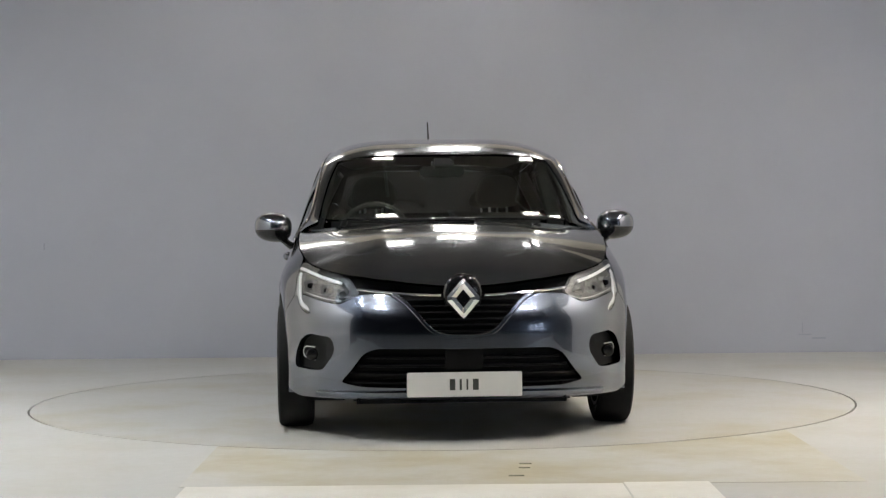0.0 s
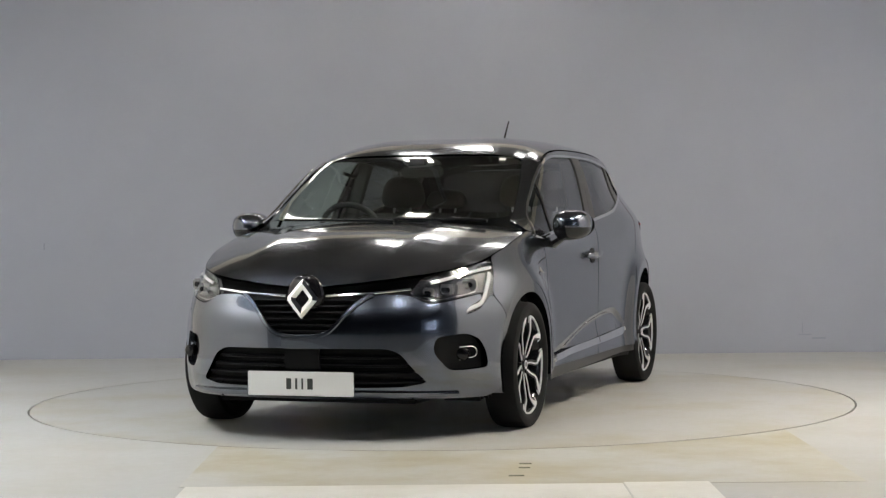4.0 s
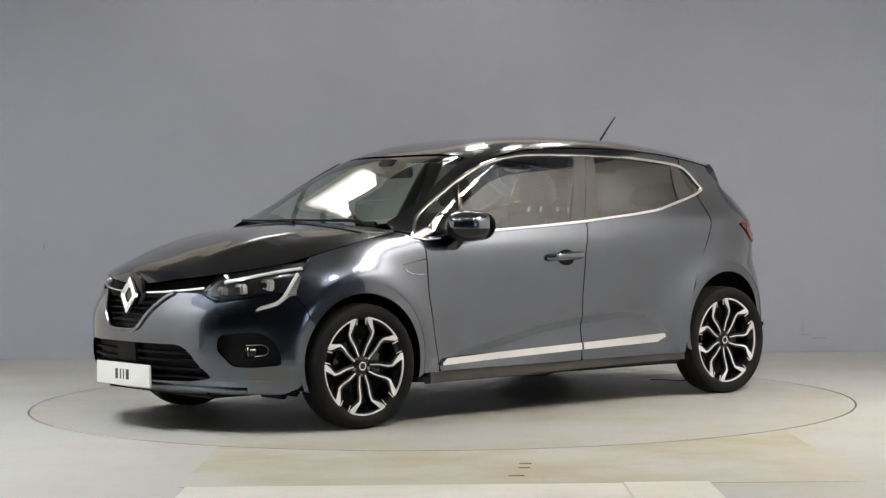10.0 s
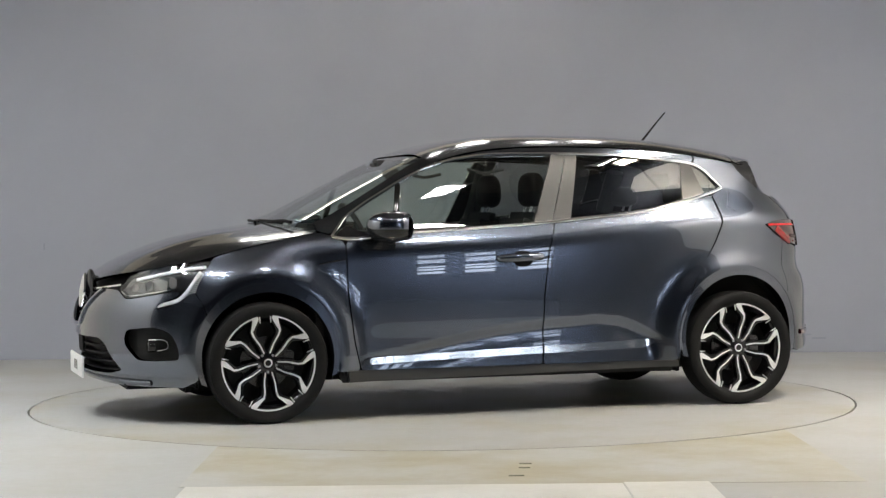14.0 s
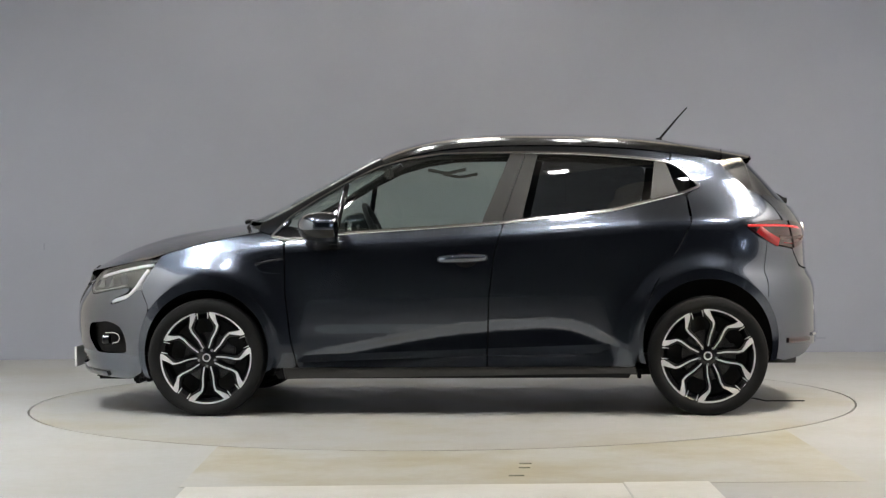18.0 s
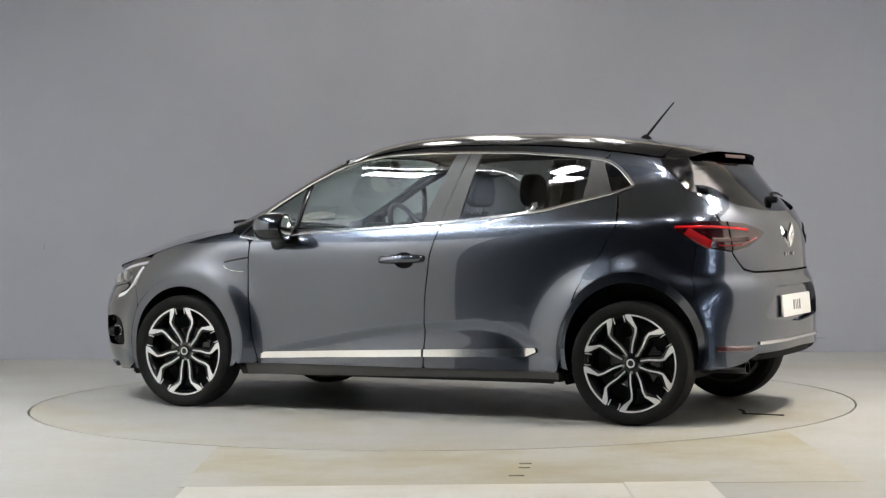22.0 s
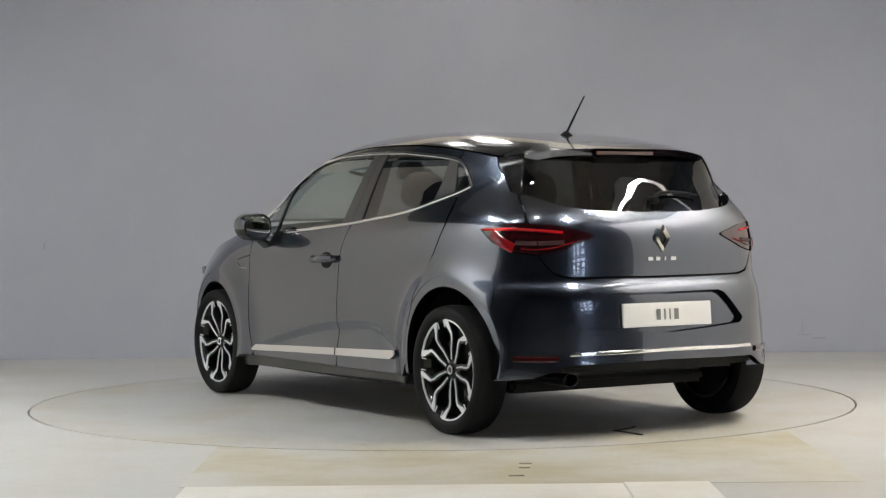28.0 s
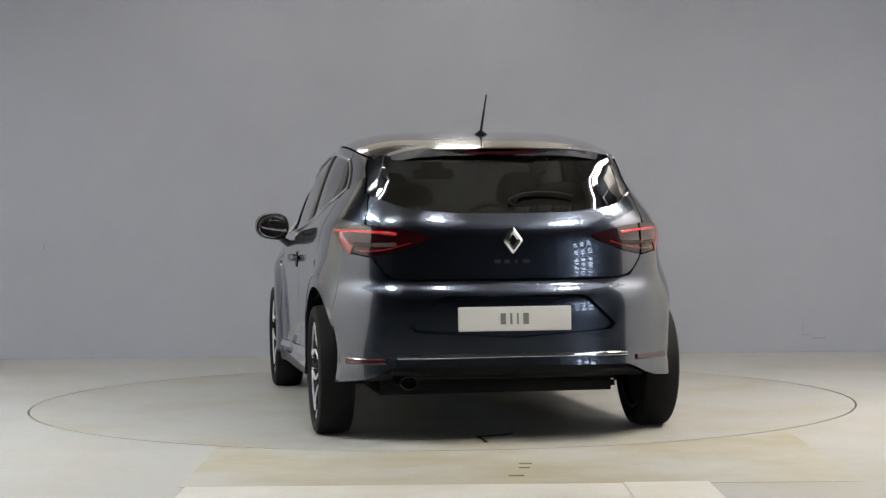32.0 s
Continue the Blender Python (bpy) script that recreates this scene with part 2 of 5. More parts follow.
ROOF = curve([(1.2, .99), (.989, 1.071), (.859, 1.139), (.666, 1.236), (.506, 1.315), (.40, 1.363), (.347, 1.385), (.157, 1.435), (-.031, 1.459), (-.279, 1.468), (-.587, 1.463), (-.892, 1.446), (-1.073, 1.427), (-1.283, 1.397), (-1.491, 1.358), (-1.62, 1.327), (-1.8, 1.27)], 0.02)
BONNET = curve([(2.16, .60), (2.10, .67), (2.06, .715), (2.02, .752), (1.97, .79), (1.891, .829), (1.742, .889), (1.578, .937), (1.415, .965), (1.236, .989), (1.133, 1.004), (.9, 1.03)], 0.02)
BONNET_EDGE = curve([(2.2, .55), (2.0, .665), (1.85, .738), (1.7, .790), (1.557, .829), (1.463, .856), (1.276, .90), (1.06, .943), (.9, .96)], 0.03)


CREST = curve([(-2, .30), (-.9, .36), (-.55, .495), (-.1, .47), (.8, .33), (2.2, .25)], .08)


def smoothstep(v, a, b):
    t = np.clip((v - a) / (b - a), 0, 1)
    return t * t * (3 - 2 * t)


def unit_outline(p, q, n=1200):
    """A quarter outline from (1, 0) to (0, 1), evenly spaced along its length."""
    f = np.linspace(0, math.pi / 2, 40000)
    x, y = np.cos(f) ** (2 / p), np.sin(f) ** (2 / q)
    s = np.r_[0, np.cumsum(np.hypot(np.diff(x), np.diff(y) * 0.45))]
    g = np.linspace(0, s[-1], n)
    return np.interp(g, s, x), np.interp(g, s, y)


GRID = np.linspace(0, 1, 1200)
FRONT_LOW, FRONT_TOP = unit_outline(8.5, 2.3), unit_outline(8.0, 3.6)
REAR_LOW, REAR_TOP = unit_outline(9.0, 3.0), unit_outline(10.0, 3.4)
WHEEL_X, WHEEL_Z, WHEEL_R = 1.2915, 0.302, 0.306


def skin(s, z):
    """A point of the left body side: s from 0 at the nose by 1 at mid-length to 2 at the tail, at height z."""
    s, z = np.broadcast_arrays(np.asarray(s, float), np.asarray(z, float))
    b = smoothstep(z, .93, 1.05)
    fx = np.interp(s, GRID, FRONT_LOW[0]) * (1 - b) + np.interp(s, GRID, FRONT_TOP[0]) * b
    fy = np.interp(s, GRID, FRONT_LOW[1]) * (1 - b) + np.interp(s, GRID, FRONT_TOP[1]) * b
    rx = np.interp(2 - s, GRID, REAR_LOW[0]) * (1 - b) + np.interp(2 - s, GRID, REAR_TOP[0]) * b
    ry = np.interp(2 - s, GRID, REAR_LOW[1]) * (1 - b) + np.interp(2 - s, GRID, REAR_TOP[1]) * b
    x = np.where(s < 1, XM + (NOSE(z) - XM) * fx, XM - (XM - TAIL(z)) * rx)
    e = np.where(s < 1, fy, ry)
    up = z + (0.96 - BELT(x)) * smoothstep(z, .50, .84)
    y = HALF(up) * (1 - 0.008 * ((x + .1) / 1.5) ** 2) * (1 - .085 * smoothstep(z, .98, 1.22) * smoothstep(-x, .55, 1.40))
    for wx, lift in ((WHEEL_X, .040), (-WHEEL_X, .042)):
        r = np.hypot(x - wx, z - .345)
        y = y + lift * np.exp(-((r - .365) / .10) ** 2)
    crest = CREST(x)
    y = y - .013 * smoothstep(crest - z, 0, .032) * (1 - smoothstep(crest - z, .045, .15)) * smoothstep(x, -.88, -.6) * (1 - smoothstep(x, .35, .82))
    return np.stack([x, y * e, z], -1)


def s_of_x(x, z):
    lo, hi = np.zeros_like(np.asarray(x, float)), np.full_like(np.asarray(x, float), 2.0)
    for _ in range(40):
        mid = (lo + hi) / 2
        far = skin(mid, z)[..., 0] > x
        lo, hi = np.where(far, mid, lo), np.where(far, hi, mid)
    return (lo + hi) / 2


def s_of_y(y, z, rear=False):
    lo, hi = np.zeros_like(np.asarray(y, float)), np.full_like(np.asarray(y, float), 0.9)
    for _ in range(40):
        mid = (lo + hi) / 2
        small = skin(2 - mid if rear else mid, z)[..., 1] < y
        lo, hi = np.where(small, mid, lo), np.where(small, hi, mid)
    return 2 - (lo + hi) / 2 if rear else (lo + hi) / 2


def side(u, v):
    return skin(s_of_x(u, v), v)


EDGE_DROP = .077
_x = np.linspace(-1.62, .42, 120)
ROOF_HALF = curve(list(zip(_x, side(_x, ROOF(_x) - EDGE_DROP)[:, 1])), .03)
_x = np.linspace(.95, 1.75, 60)
_y = side(_x, BONNET_EDGE(_x))[:, 1]
# the front edge of the bonnet follows the nose over the lamps
LIP = []
for y, z, ahead in ((.395, .741, .022), (.46, .751, .018), (.517, .758, .014), (.57, .767, .010), (.62, .779, .007), (.655, .790, .004), (.68, .800, .003)):
    LIP.append((float(skin(s_of_y(np.array([y]), np.array([z])), np.array([z]))[0, 0]) + ahead, y, z))
_h = [(x, y / float((BONNET(x) - z) / (BONNET(x) - BONNET_EDGE(x))) ** (1 / 2.4)) for x, y, z in LIP]
_keep = _x < LIP[-1][0] - .03
BONNET_HALF = curve(list(zip(_x[_keep], _y[_keep])) + _h[::-1] + [(2.2, _h[0][1])], .02)


def bonnet_top(u, v):
    drop = (BONNET(u) - BONNET_EDGE(u)) * (np.abs(v) / BONNET_HALF(u)) ** 2.4
    swage = .007 * np.exp(-((np.abs(v) - .36 - .05 * (1.6 - u)) / .07) ** 2) * smoothstep(u, 1.15, 1.5) * (1 - smoothstep(u, 1.75, 2.0))
    return np.stack([u, v, BONNET(u) - drop + swage], -1)


def roof_top(u, v):
    return np.stack([u, v, ROOF(u) - EDGE_DROP * (np.abs(v) / ROOF_HALF(u)) ** 4.4], -1)


def nose_face(u, v):
    """Over (y, z), either side of the middle."""
    k = skin(s_of_y(np.abs(u), v), v)
    return np.stack([k[..., 0], u, k[..., 2]], -1)


def tail_face(u, v):
    k = skin(s_of_y(np.abs(u), v, True), v)
    return np.stack([k[..., 0], u, k[..., 2]], -1)


def outline(points, step=0.02, soft=1):
    """A closed line through points, evenly spaced, its corners slightly rounded."""
    pts = np.array(points, float)
    nxt = np.roll(pts, -1, 0)
    out = []
    for a, b in zip(pts, nxt):
        n = max(1, int(round(np.hypot(*(b - a)) / step)))
        out += [a + (b - a) * i / n for i in range(n)]
    out = np.array(out)
    for _ in range(soft):
        out = (np.roll(out, 1, 0) + 2 * out + np.roll(out, -1, 0)) / 4
    return out


def in_ring(pts, ring, margin=0.0):
    """Which points lie inside a closed line, or nearer to it than the margin."""
    inside = np.zeros(len(pts), bool)
    for (x0, y0), (x1, y1) in zip(ring, np.roll(ring, -1, 0)):
        if y1 != y0:
            inside ^= ((pts[:, 1] < y0) != (pts[:, 1] < y1)) & (pts[:, 0] < x0 + (x1 - x0) * (pts[:, 1] - y0) / (y1 - y0))
    return inside | edge_near(pts, ring, margin) if margin else inside


def edge_near(pts, ring, margin):
    near = np.full(len(pts), 9.0)
    for (x0, y0), (x1, y1) in zip(ring, np.roll(ring, -1, 0)):
        d = np.array([x1 - x0, y1 - y0])
        t = np.clip(((pts - (x0, y0)) @ d) / max(d @ d, 1e-12), 0, 1)
        near = np.minimum(near, np.hypot(*(pts - (x0, y0) - t[:, None] * d).T))
    return near < margin


def panel(name, points, lift, mat, parent, label="", step=0.025, soft=1, raise_by=0.0, rim=0.014, mirror=False, raw=False, holes=()):
    """A sheet cut to an outline, laid on a surface, with its edge turned inwards."""
    ring = np.array(points, float) if raw else outline(points, step, soft)
    lo, hi = ring.min(0), ring.max(0)
    gu, gv = np.meshgrid(np.arange(lo[0] + step / 2, hi[0], step), np.arange(lo[1] + step / 2, hi[1], step))
    inner = np.stack([gu.ravel(), gv.ravel()], -1)
    inner = inner[in_ring(inner, ring) & ~edge_near(inner, ring, step * 0.45)]
    n = len(ring)
    cuts = [outline(h, step, soft) for h in holes]
    for c in cuts:
        inner = inner[~in_ring(inner, c, step * 0.45)]
    flat = [Vector(q) for q in np.concatenate([ring, *cuts, inner])]
    edges, at, rings = [], n, [(0, n)]
    for c in cuts:
        edges += [(at + i, at + (i + 1) % len(c)) for i in range(len(c))]
        rings.append((at, at + len(c)))
        at += len(c)
    co, _, faces, orig, _, _ = delaunay_2d_cdt(flat, edges, [list(range(n))], 1, 1e-6)
    uv = np.array([tuple(c) for c in co])
    for c in cuts:
        mids = np.array([uv[list(f)].mean(0) for f in faces])
        faces = [f for f, k in zip(faces, in_ring(mids, c)) if not k]
    h = 0.010
    pos = lift(uv[:, 0], uv[:, 1])
    nor = np.cross(lift(uv[:, 0] + h, uv[:, 1]) - lift(uv[:, 0] - h, uv[:, 1]), lift(uv[:, 0], uv[:, 1] + h) - lift(uv[:, 0], uv[:, 1] - h))
    nor /= np.linalg.norm(nor, axis=1)[:, None] + 1e-12
    centre = np.array([0.0, 0.0, 0.55])
    out = np.sign(((pos - centre) * nor).sum())
    nor *= out
    pos = pos + nor * raise_by
    where = {}
    for i, o in enumerate(orig):
        for k in o:
            where[k] = i
    loops = [[where[k] for k in range(lo, hi) if k in where] for lo, hi in rings]
    tri = [tuple(f) for f in faces]
    made = []
    for flip in ((1, -1) if mirror else (1,)):
        p3, n3 = pos * (1, flip, 1), nor * (1, flip, 1)
        fs = []
        for f in tri:
            g = np.cross(p3[f[1]] - p3[f[0]], p3[f[2]] - p3[f[0]])
            fs.append(f if g @ n3[f[0]] > 0 else f[::-1])
        verts, norms = list(p3), list(n3)
        for number, edge in enumerate(loops if rim else ()):
            base = len(verts)
            mid = p3[edge].mean(0)
            for k in edge:
                w = (p3[k] - mid) * (-1 if number else 1)
                w = w - n3[k] * (w @ n3[k])
                w = w / (np.linalg.norm(w) + 1e-9)
                verts += [p3[k], p3[k] - n3[k] * rim]
                norms += [w, w]
            m = len(edge)
            for i in range(m):
                j = (i + 1) % m
                q = (base + 2 * i, base + 2 * j, base + 2 * j + 1, base + 2 * i + 1)
                fs.append(q)
        me = mesh_from(name, verts, fs, norms)
        made.append(link(name, me, parent, label, (mat,)))
    return made


def ribbon(name, points, width, lift, mat, parent, label="", height=0.006, mirror=False, step=0.02, raise_by=0.0, taper=False):
    """A low strip along a line drawn on a surface."""
    pts = np.array(points, float)
    line = []
    for a, b in zip(pts[:-1], pts[1:]):
        n = max(1, int(round(np.hypot(*(b - a)) / step)))
        line += [a + (b - a) * i / n for i in range(n)]
    line = np.array(line + [pts[-1]])
    for _ in range(3):
        line[1:-1] = (line[:-2] + 2 * line[1:-1] + line[2:]) / 4
    h = 0.003
    P = lift(line[:, 0], line[:, 1])
    N = np.cross(lift(line[:, 0] + h, line[:, 1]) - lift(line[:, 0] - h, line[:, 1]), lift(line[:, 0], line[:, 1] + h) - lift(line[:, 0], line[:, 1] - h))
    N /= np.linalg.norm(N, axis=1)[:, None] + 1e-12
    N *= np.sign(((P - np.array([0, 0, .55])) * N).sum())
    T = np.gradient(P, axis=0)
    T /= np.linalg.norm(T, axis=1)[:, None] + 1e-12
    B = np.cross(N, T)
    P = P + N * raise_by
    made = []
    for flip in ((1, -1) if mirror else (1,)):
        bm = bmesh.new()
        rings = []
        for i in range(len(P)):
            w = width / 2
            if taper:
                w *= min(1, 0.15 + 3 * min(i, len(P) - 1 - i) / len(P))
            prof = [(-1, -.004), (-1, height * .6), (-.6, height), (.6, height), (1, height * .6), (1, -.004)]
            rings.append([bm.verts.new(Vector((P[i] + B[i] * w * c + N[i] * d) * (1, flip, 1))) for c, d in prof])
        for a, b in zip(rings, rings[1:]):
            for k in range(5):
                bm.faces.new((a[k], a[k + 1], b[k + 1], b[k]))
        bm.faces.new(rings[0])
        bm.faces.new(rings[-1])
        made.append(part(name, bm, mat, parent, label, smooth=True))
    return made


# ---------------------------------------------------------------- the studio
RING = 2.262
DEPTH = 3.25


def structure(name, bm, mat, label, smooth=False):
    return tagged(part(name, bm, mat, None, label, smooth), kind="structure")


def wall_line(points, z0, z1, thick):
    """A standing wall along plan points, its body on the outer side."""
    bm = bmesh.new()
    pts = [Vector((*q, 0)) for q in points]
    cols = []
    for i, q in enumerate(pts):
        t = (pts[min(i + 1, len(pts) - 1)] - pts[max(i - 1, 0)]).normalized()
        n = Vector((-t.y, t.x, 0))
        cols.append([bm.verts.new(w) for w in (q + Vector((0, 0, z0)), q + Vector((0, 0, z1)), q + n * thick + Vector((0, 0, z1)), q + n * thick + Vector((0, 0, z0)))])
    for a, b in zip(cols, cols[1:]):
        for k in range(4):
            bm.faces.new((a[k], a[(k + 1) % 4], b[(k + 1) % 4], b[k]))
    bm.faces.new(cols[0])
    bm.faces.new(cols[-1])
    return bm


def cove(cx, cy, r, a0, a1, n=14):
    return [(cx + r * math.cos(radians(a0 + (a1 - a0) * i / n)), cy + r * math.sin(radians(a0 + (a1 - a0) * i / n))) for i in range(n + 1)]


WALL_X, COVE = 3.75, 0.75
back = cove(WALL_X - COVE, DEPTH - COVE, COVE, 0, 90) + cove(-WALL_X + COVE, DEPTH - COVE, COVE, 90, 180)
structure("wall_studio", wall_line([(x, y) for x, y in back][::-1], 0, 2.9, 0.15), M_WALL, "grey painted studio wall with rounded corners", True)
structure("wall_studio_upper", wall_line([(x, y) for x, y in back][::-1], 2.9, 3.5, 0.15), M_UPPER, "cream painted upper part of the studio wall", True)
structure("wall_studio_top", wall_line([(x, y) for x, y in back][::-1], 3.5, 4.6, 0.15), M_TOPWALL, "dark grey top of the studio wall", True)

for name, x, n, top, end in (("wall_left", -WALL_X, -1, 3.0, -4.0), ("wall_right", WALL_X, 1, 3.5, -3.1)):
    lo, hi = min(x, x + .15 * n), max(x, x + .15 * n)
    structure(name, box_bm(lo, hi, end, DEPTH - COVE, 0, top), M_WHITEWALL, "white painted studio side wall")
    structure(name + "_end", box_bm(lo, hi, -4.6, end, 0, 4.6), M_HALL, "dark end of the studio side wall")
    if top < 4.6:
        structure(name + "_upper", box_bm(lo, hi, end, DEPTH - COVE, top, 4.6), M_HALL, "dark upper part of the studio side wall")

# floor with a round pit for the turntable
bm = bmesh.new()
N = 160
inner, outer = [], []
for i in range(N):
    a = 2 * math.pi * i / N
    c, s = math.cos(a), math.sin(a)
    k = min((7.4 / abs(c)) if abs(c) > 1e-6 else 99, (4.6 / s) if s > 1e-6 else (5.2 / -s if s < -1e-6 else 99))
    inner.append((RING * c, RING * s))
    outer.append((k * c, k * s))
rings = []
for z, line in ((-0.25, inner), (0, inner), (0, outer), (-0.25, outer)):
    rings.append([bm.verts.new((x, y, z)) for x, y in line])
for a, b in zip(rings, rings[1:] + rings[:1]):
    for i in range(N):
        bm.faces.new((a[i], a[(i + 1) % N], b[(i + 1) % N], b[i]))
structure("floor", bm, M_FLOOR, "worn pale painted concrete studio floor")
bm = lathe_bm([(0.0, -0.20), (RING + .1, -0.20), (RING + .1, -0.30), (0.0, -0.30)], 64, "z")
structure("turntable_pit", bm, M_GAP, "dark pit under the turntable")

# lighter panels let into the floor in front of the turntable
structure("floor_panel_1", box_bm(-0.985, .686, -5.2, -3.315, -0.02, 0.004, 0.002), M_PANEL, "lighter floor panel before the turntable")
structure("floor_panel_3", box_bm(.690, 1.02, -5.2, -3.285, -0.02, 0.0035, 0.002), M_PANEL, "narrow lighter floor panel before the turntable")
for x, y, w, d in ((.341, -2.73, .05, .014), (.331, -2.85, .045, .014), (.290, -3.08, .06, .016)):
    tagged(part("floor_mark", box_bm(x - w / 2, x + w / 2, y - d / 2, y + d / 2, .001, .0045), M_FLOORMARK, None, "small dark scuff on the yellowed floor panel"), category="scuff", group="floor marks")
bm = bmesh.new()
rows = []
for i in range(41):
    x = -1.01 + (1.62 + 1.01) * i / 40
    y = -math.sqrt((RING + .012) ** 2 - x * x)
    rows.append([bm.verts.new(q) for q in ((x, y, .0012), (x, -3.31, .0012), (x, -3.31, -.02), (x, y, -.02))])
for a, b in zip(rows, rows[1:]):
    for k in range(4):
        bm.faces.new((a[k], a[(k + 1) % 4], b[(k + 1) % 4], b[k]))
bm.faces.new(rows[0])
bm.faces.new(rows[-1])
structure("floor_panel_2", bm, M_STAINED, "yellowed floor sheet before the turntable")

structure("ceiling", box_bm(-WALL_X - .15, WALL_X + .15, -4.6, DEPTH + .15, 4.6, 4.75), M_CEIL, "dark beige studio ceiling")

# the hall behind the camera
structure("floor_hall", box_bm(-7.4, 7.4, -15.0, -5.2, -.25, -.002), M_HALLFLOOR, "dark carpet floor of the hall")
structure("wall_hall", wall_line([(-WALL_X - .15, -4.6), (-7.2, -4.6), (-7.2, -14.6), (7.2, -14.6), (7.2, -4.6), (WALL_X + .15, -4.6)], 0, 6.2, 0.15), M_HALL, "dark hall wall")
structure("wall_lintel", box_bm(-WALL_X - .15, WALL_X + .15, -4.75, -4.6, 4.6, 6.2), M_HALL, "dark wall over the studio opening")
structure("ceiling_hall", box_bm(-7.35, 7.35, -14.75, -4.6, 6.2, 6.35), M_HALL, "dark hall ceiling")


def strip_light(x, y, z, length, turn, tubes=2, tilt=0):
    """A hanging batten with bare tubes."""
    top = new("strip_light")
    top.matrix_basis = pose(x, y, z, tilt, 0, turn)
    part("housing", box_bm(-length / 2, length / 2, -.05 - .06 * tubes, .05 + .06 * tubes, 0.02, .09, .008), M_SATIN, top, "white enamelled housing")
    for e in (-1, 1):
        part("hanger", tube_bm([(e * length * .35, 0, .085), (e * length * .35, 0, 4.605 - z)], .006, 6), M_STEEL, top, "thin hanging rod")
    for k in range(tubes):
        o = (k - (tubes - 1) / 2) * .12
        part("tube", tube_bm([(-length / 2 + .03, o, 0), (length / 2 - .03, o, 0)], .022, 10), M_TUBE, top, "glowing tube", True)
    return tagged(top, "bare-tube strip light hung under the ceiling", "strip light", "studio strip lights")


for x, y, z, l, n in LIGHTS:
    strip_light(x, y, z, l, 0, n)



def softbox(x, y, z, length, width, tilt, power):
    """A shallow lamp box on the upper wall, tilted down towards the turntable; washers, added as fill, face the side
    walls.
    """
    top = new("softbox")
    top.matrix_basis = pose(x, y, z, 0, tilt, 0)
    w, l = width / 2, length / 2
    # The far end panel hangs lower, added to keep light off the back wall.
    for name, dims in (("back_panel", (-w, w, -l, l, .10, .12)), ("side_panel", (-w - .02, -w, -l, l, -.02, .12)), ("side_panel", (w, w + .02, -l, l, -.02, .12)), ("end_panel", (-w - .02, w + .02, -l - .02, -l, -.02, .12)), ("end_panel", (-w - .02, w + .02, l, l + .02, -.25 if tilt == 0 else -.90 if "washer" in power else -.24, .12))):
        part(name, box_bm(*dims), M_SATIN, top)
    part("diffuser", box_bm(-w, w, -l, l, .0, .01), {"bright": M_BRIGHT, "soft": M_SOFT, "warm": M_WARM, "cool": M_COOL, "fill_washer_warm": M_FILLWARM, "fill_washer_cool": M_FILLCOOL}[power], top, "glowing white diffuser")
    rise = (4.62 - z - .11 * math.cos(radians(tilt)))
    part("bracket", tube_bm([(0, 0, .11), (-rise * math.sin(radians(tilt)), 0, .11 + rise * math.cos(radians(tilt)))], .02, 8), M_STEEL, top, "hanging bracket")
    n = int(length / .4)
    for k in range(1, n):
        yy = -l + length * k / n
        part("rib", box_bm(-w, w, yy - .012, yy + .012, -.02, -.002), M_HALL, top)
    return tagged(top, "large ribbed softbox lamp high on the studio wall, or added fill washer", "softbox", "studio softboxes")


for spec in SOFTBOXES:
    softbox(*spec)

# a glazed door at the side of the hall
win = tagged(new("window_1"), "grid of small daylit panes in the hall wall", "window", kind="structure")
win.matrix_basis = pose(7.04, -10.2, 1.0, 0, 0, 90)
part("window_frame", box_bm(-1.65, 1.65, -.0, .04, -.25, 2.55), M_HALL, win)
for i in range(3):
    for j in range(3):
        x0, z0 = -1.40 + i * 1.06, -.15 + j * .90
        for k in range(3):
            part("pane", box_bm(x0, x0 + .60, .042, .05, z0 + k * .19, z0 + k * .19 + .12), M_SKY, win)

# faint scuffs on the wall
for x, z, w, h in ((2.66, .13, .09, .005), (2.64, .14, .004, .08), (2.76, .10, .10, .010), (-2.9, .8, .004, .05)):
    tagged(part("wall_scuff", box_bm(x - w / 2, x + w / 2, DEPTH - .012, DEPTH - .002, z, z + h), M_SCUFF, None, "faint dark scuff mark on the painted wall"), category="scuff", group="wall scuffs")


# ---------------------------------------------------------------- turntable
disc = tagged(new("turntable"), "round pale floor turntable with yellowish patches", "turntable")
part("deck", lathe_bm([(0.0, 0.0), (RING - .012, 0.0), (RING - .012, -0.12), (0.0, -0.12)], 160, "z"), M_DISC, disc)
part("pivot", lathe_bm([(0.0, -.12), (.3, -.12), (.3, -.2), (0.0, -.2)], 32, "z"), M_GAP, disc)

# ---------------------------------------------------------------- the car
car = tagged(new("car"), "dark grey metallic five-door hatchback parked on the turntable", "car")
OFF = Vector((-0.128, -0.005, 0))
WRAP = 2.4


def wrap(u, v):
    k = skin(np.abs(u) / WRAP, v)
    return np.stack([k[..., 0], k[..., 1] * np.where(u < 0, -1, 1), k[..., 2]], -1)


def fx(x, z):
    return (float(s_of_x(np.array([x]), np.array([z]))[0]) * WRAP, z)


def fy(y, z, rear=False):
    return (float(s_of_y(np.array([abs(y)]), np.array([z]), rear)[0]) * WRAP, z)


def ry(y, z):
    return fy(y, z, True)


def both(half):
    """A full outline from its left half, listed from the middle top round to the middle bottom."""
    return half + [(-u, v) for u, v in half[::-1] if abs(u) > 1e-6]


def across(half):
    """The same for outlines drawn from above, mirrored over the car's length."""
    return half + [(u, -v) for u, v in half[::-1] if abs(v) > 1e-6]


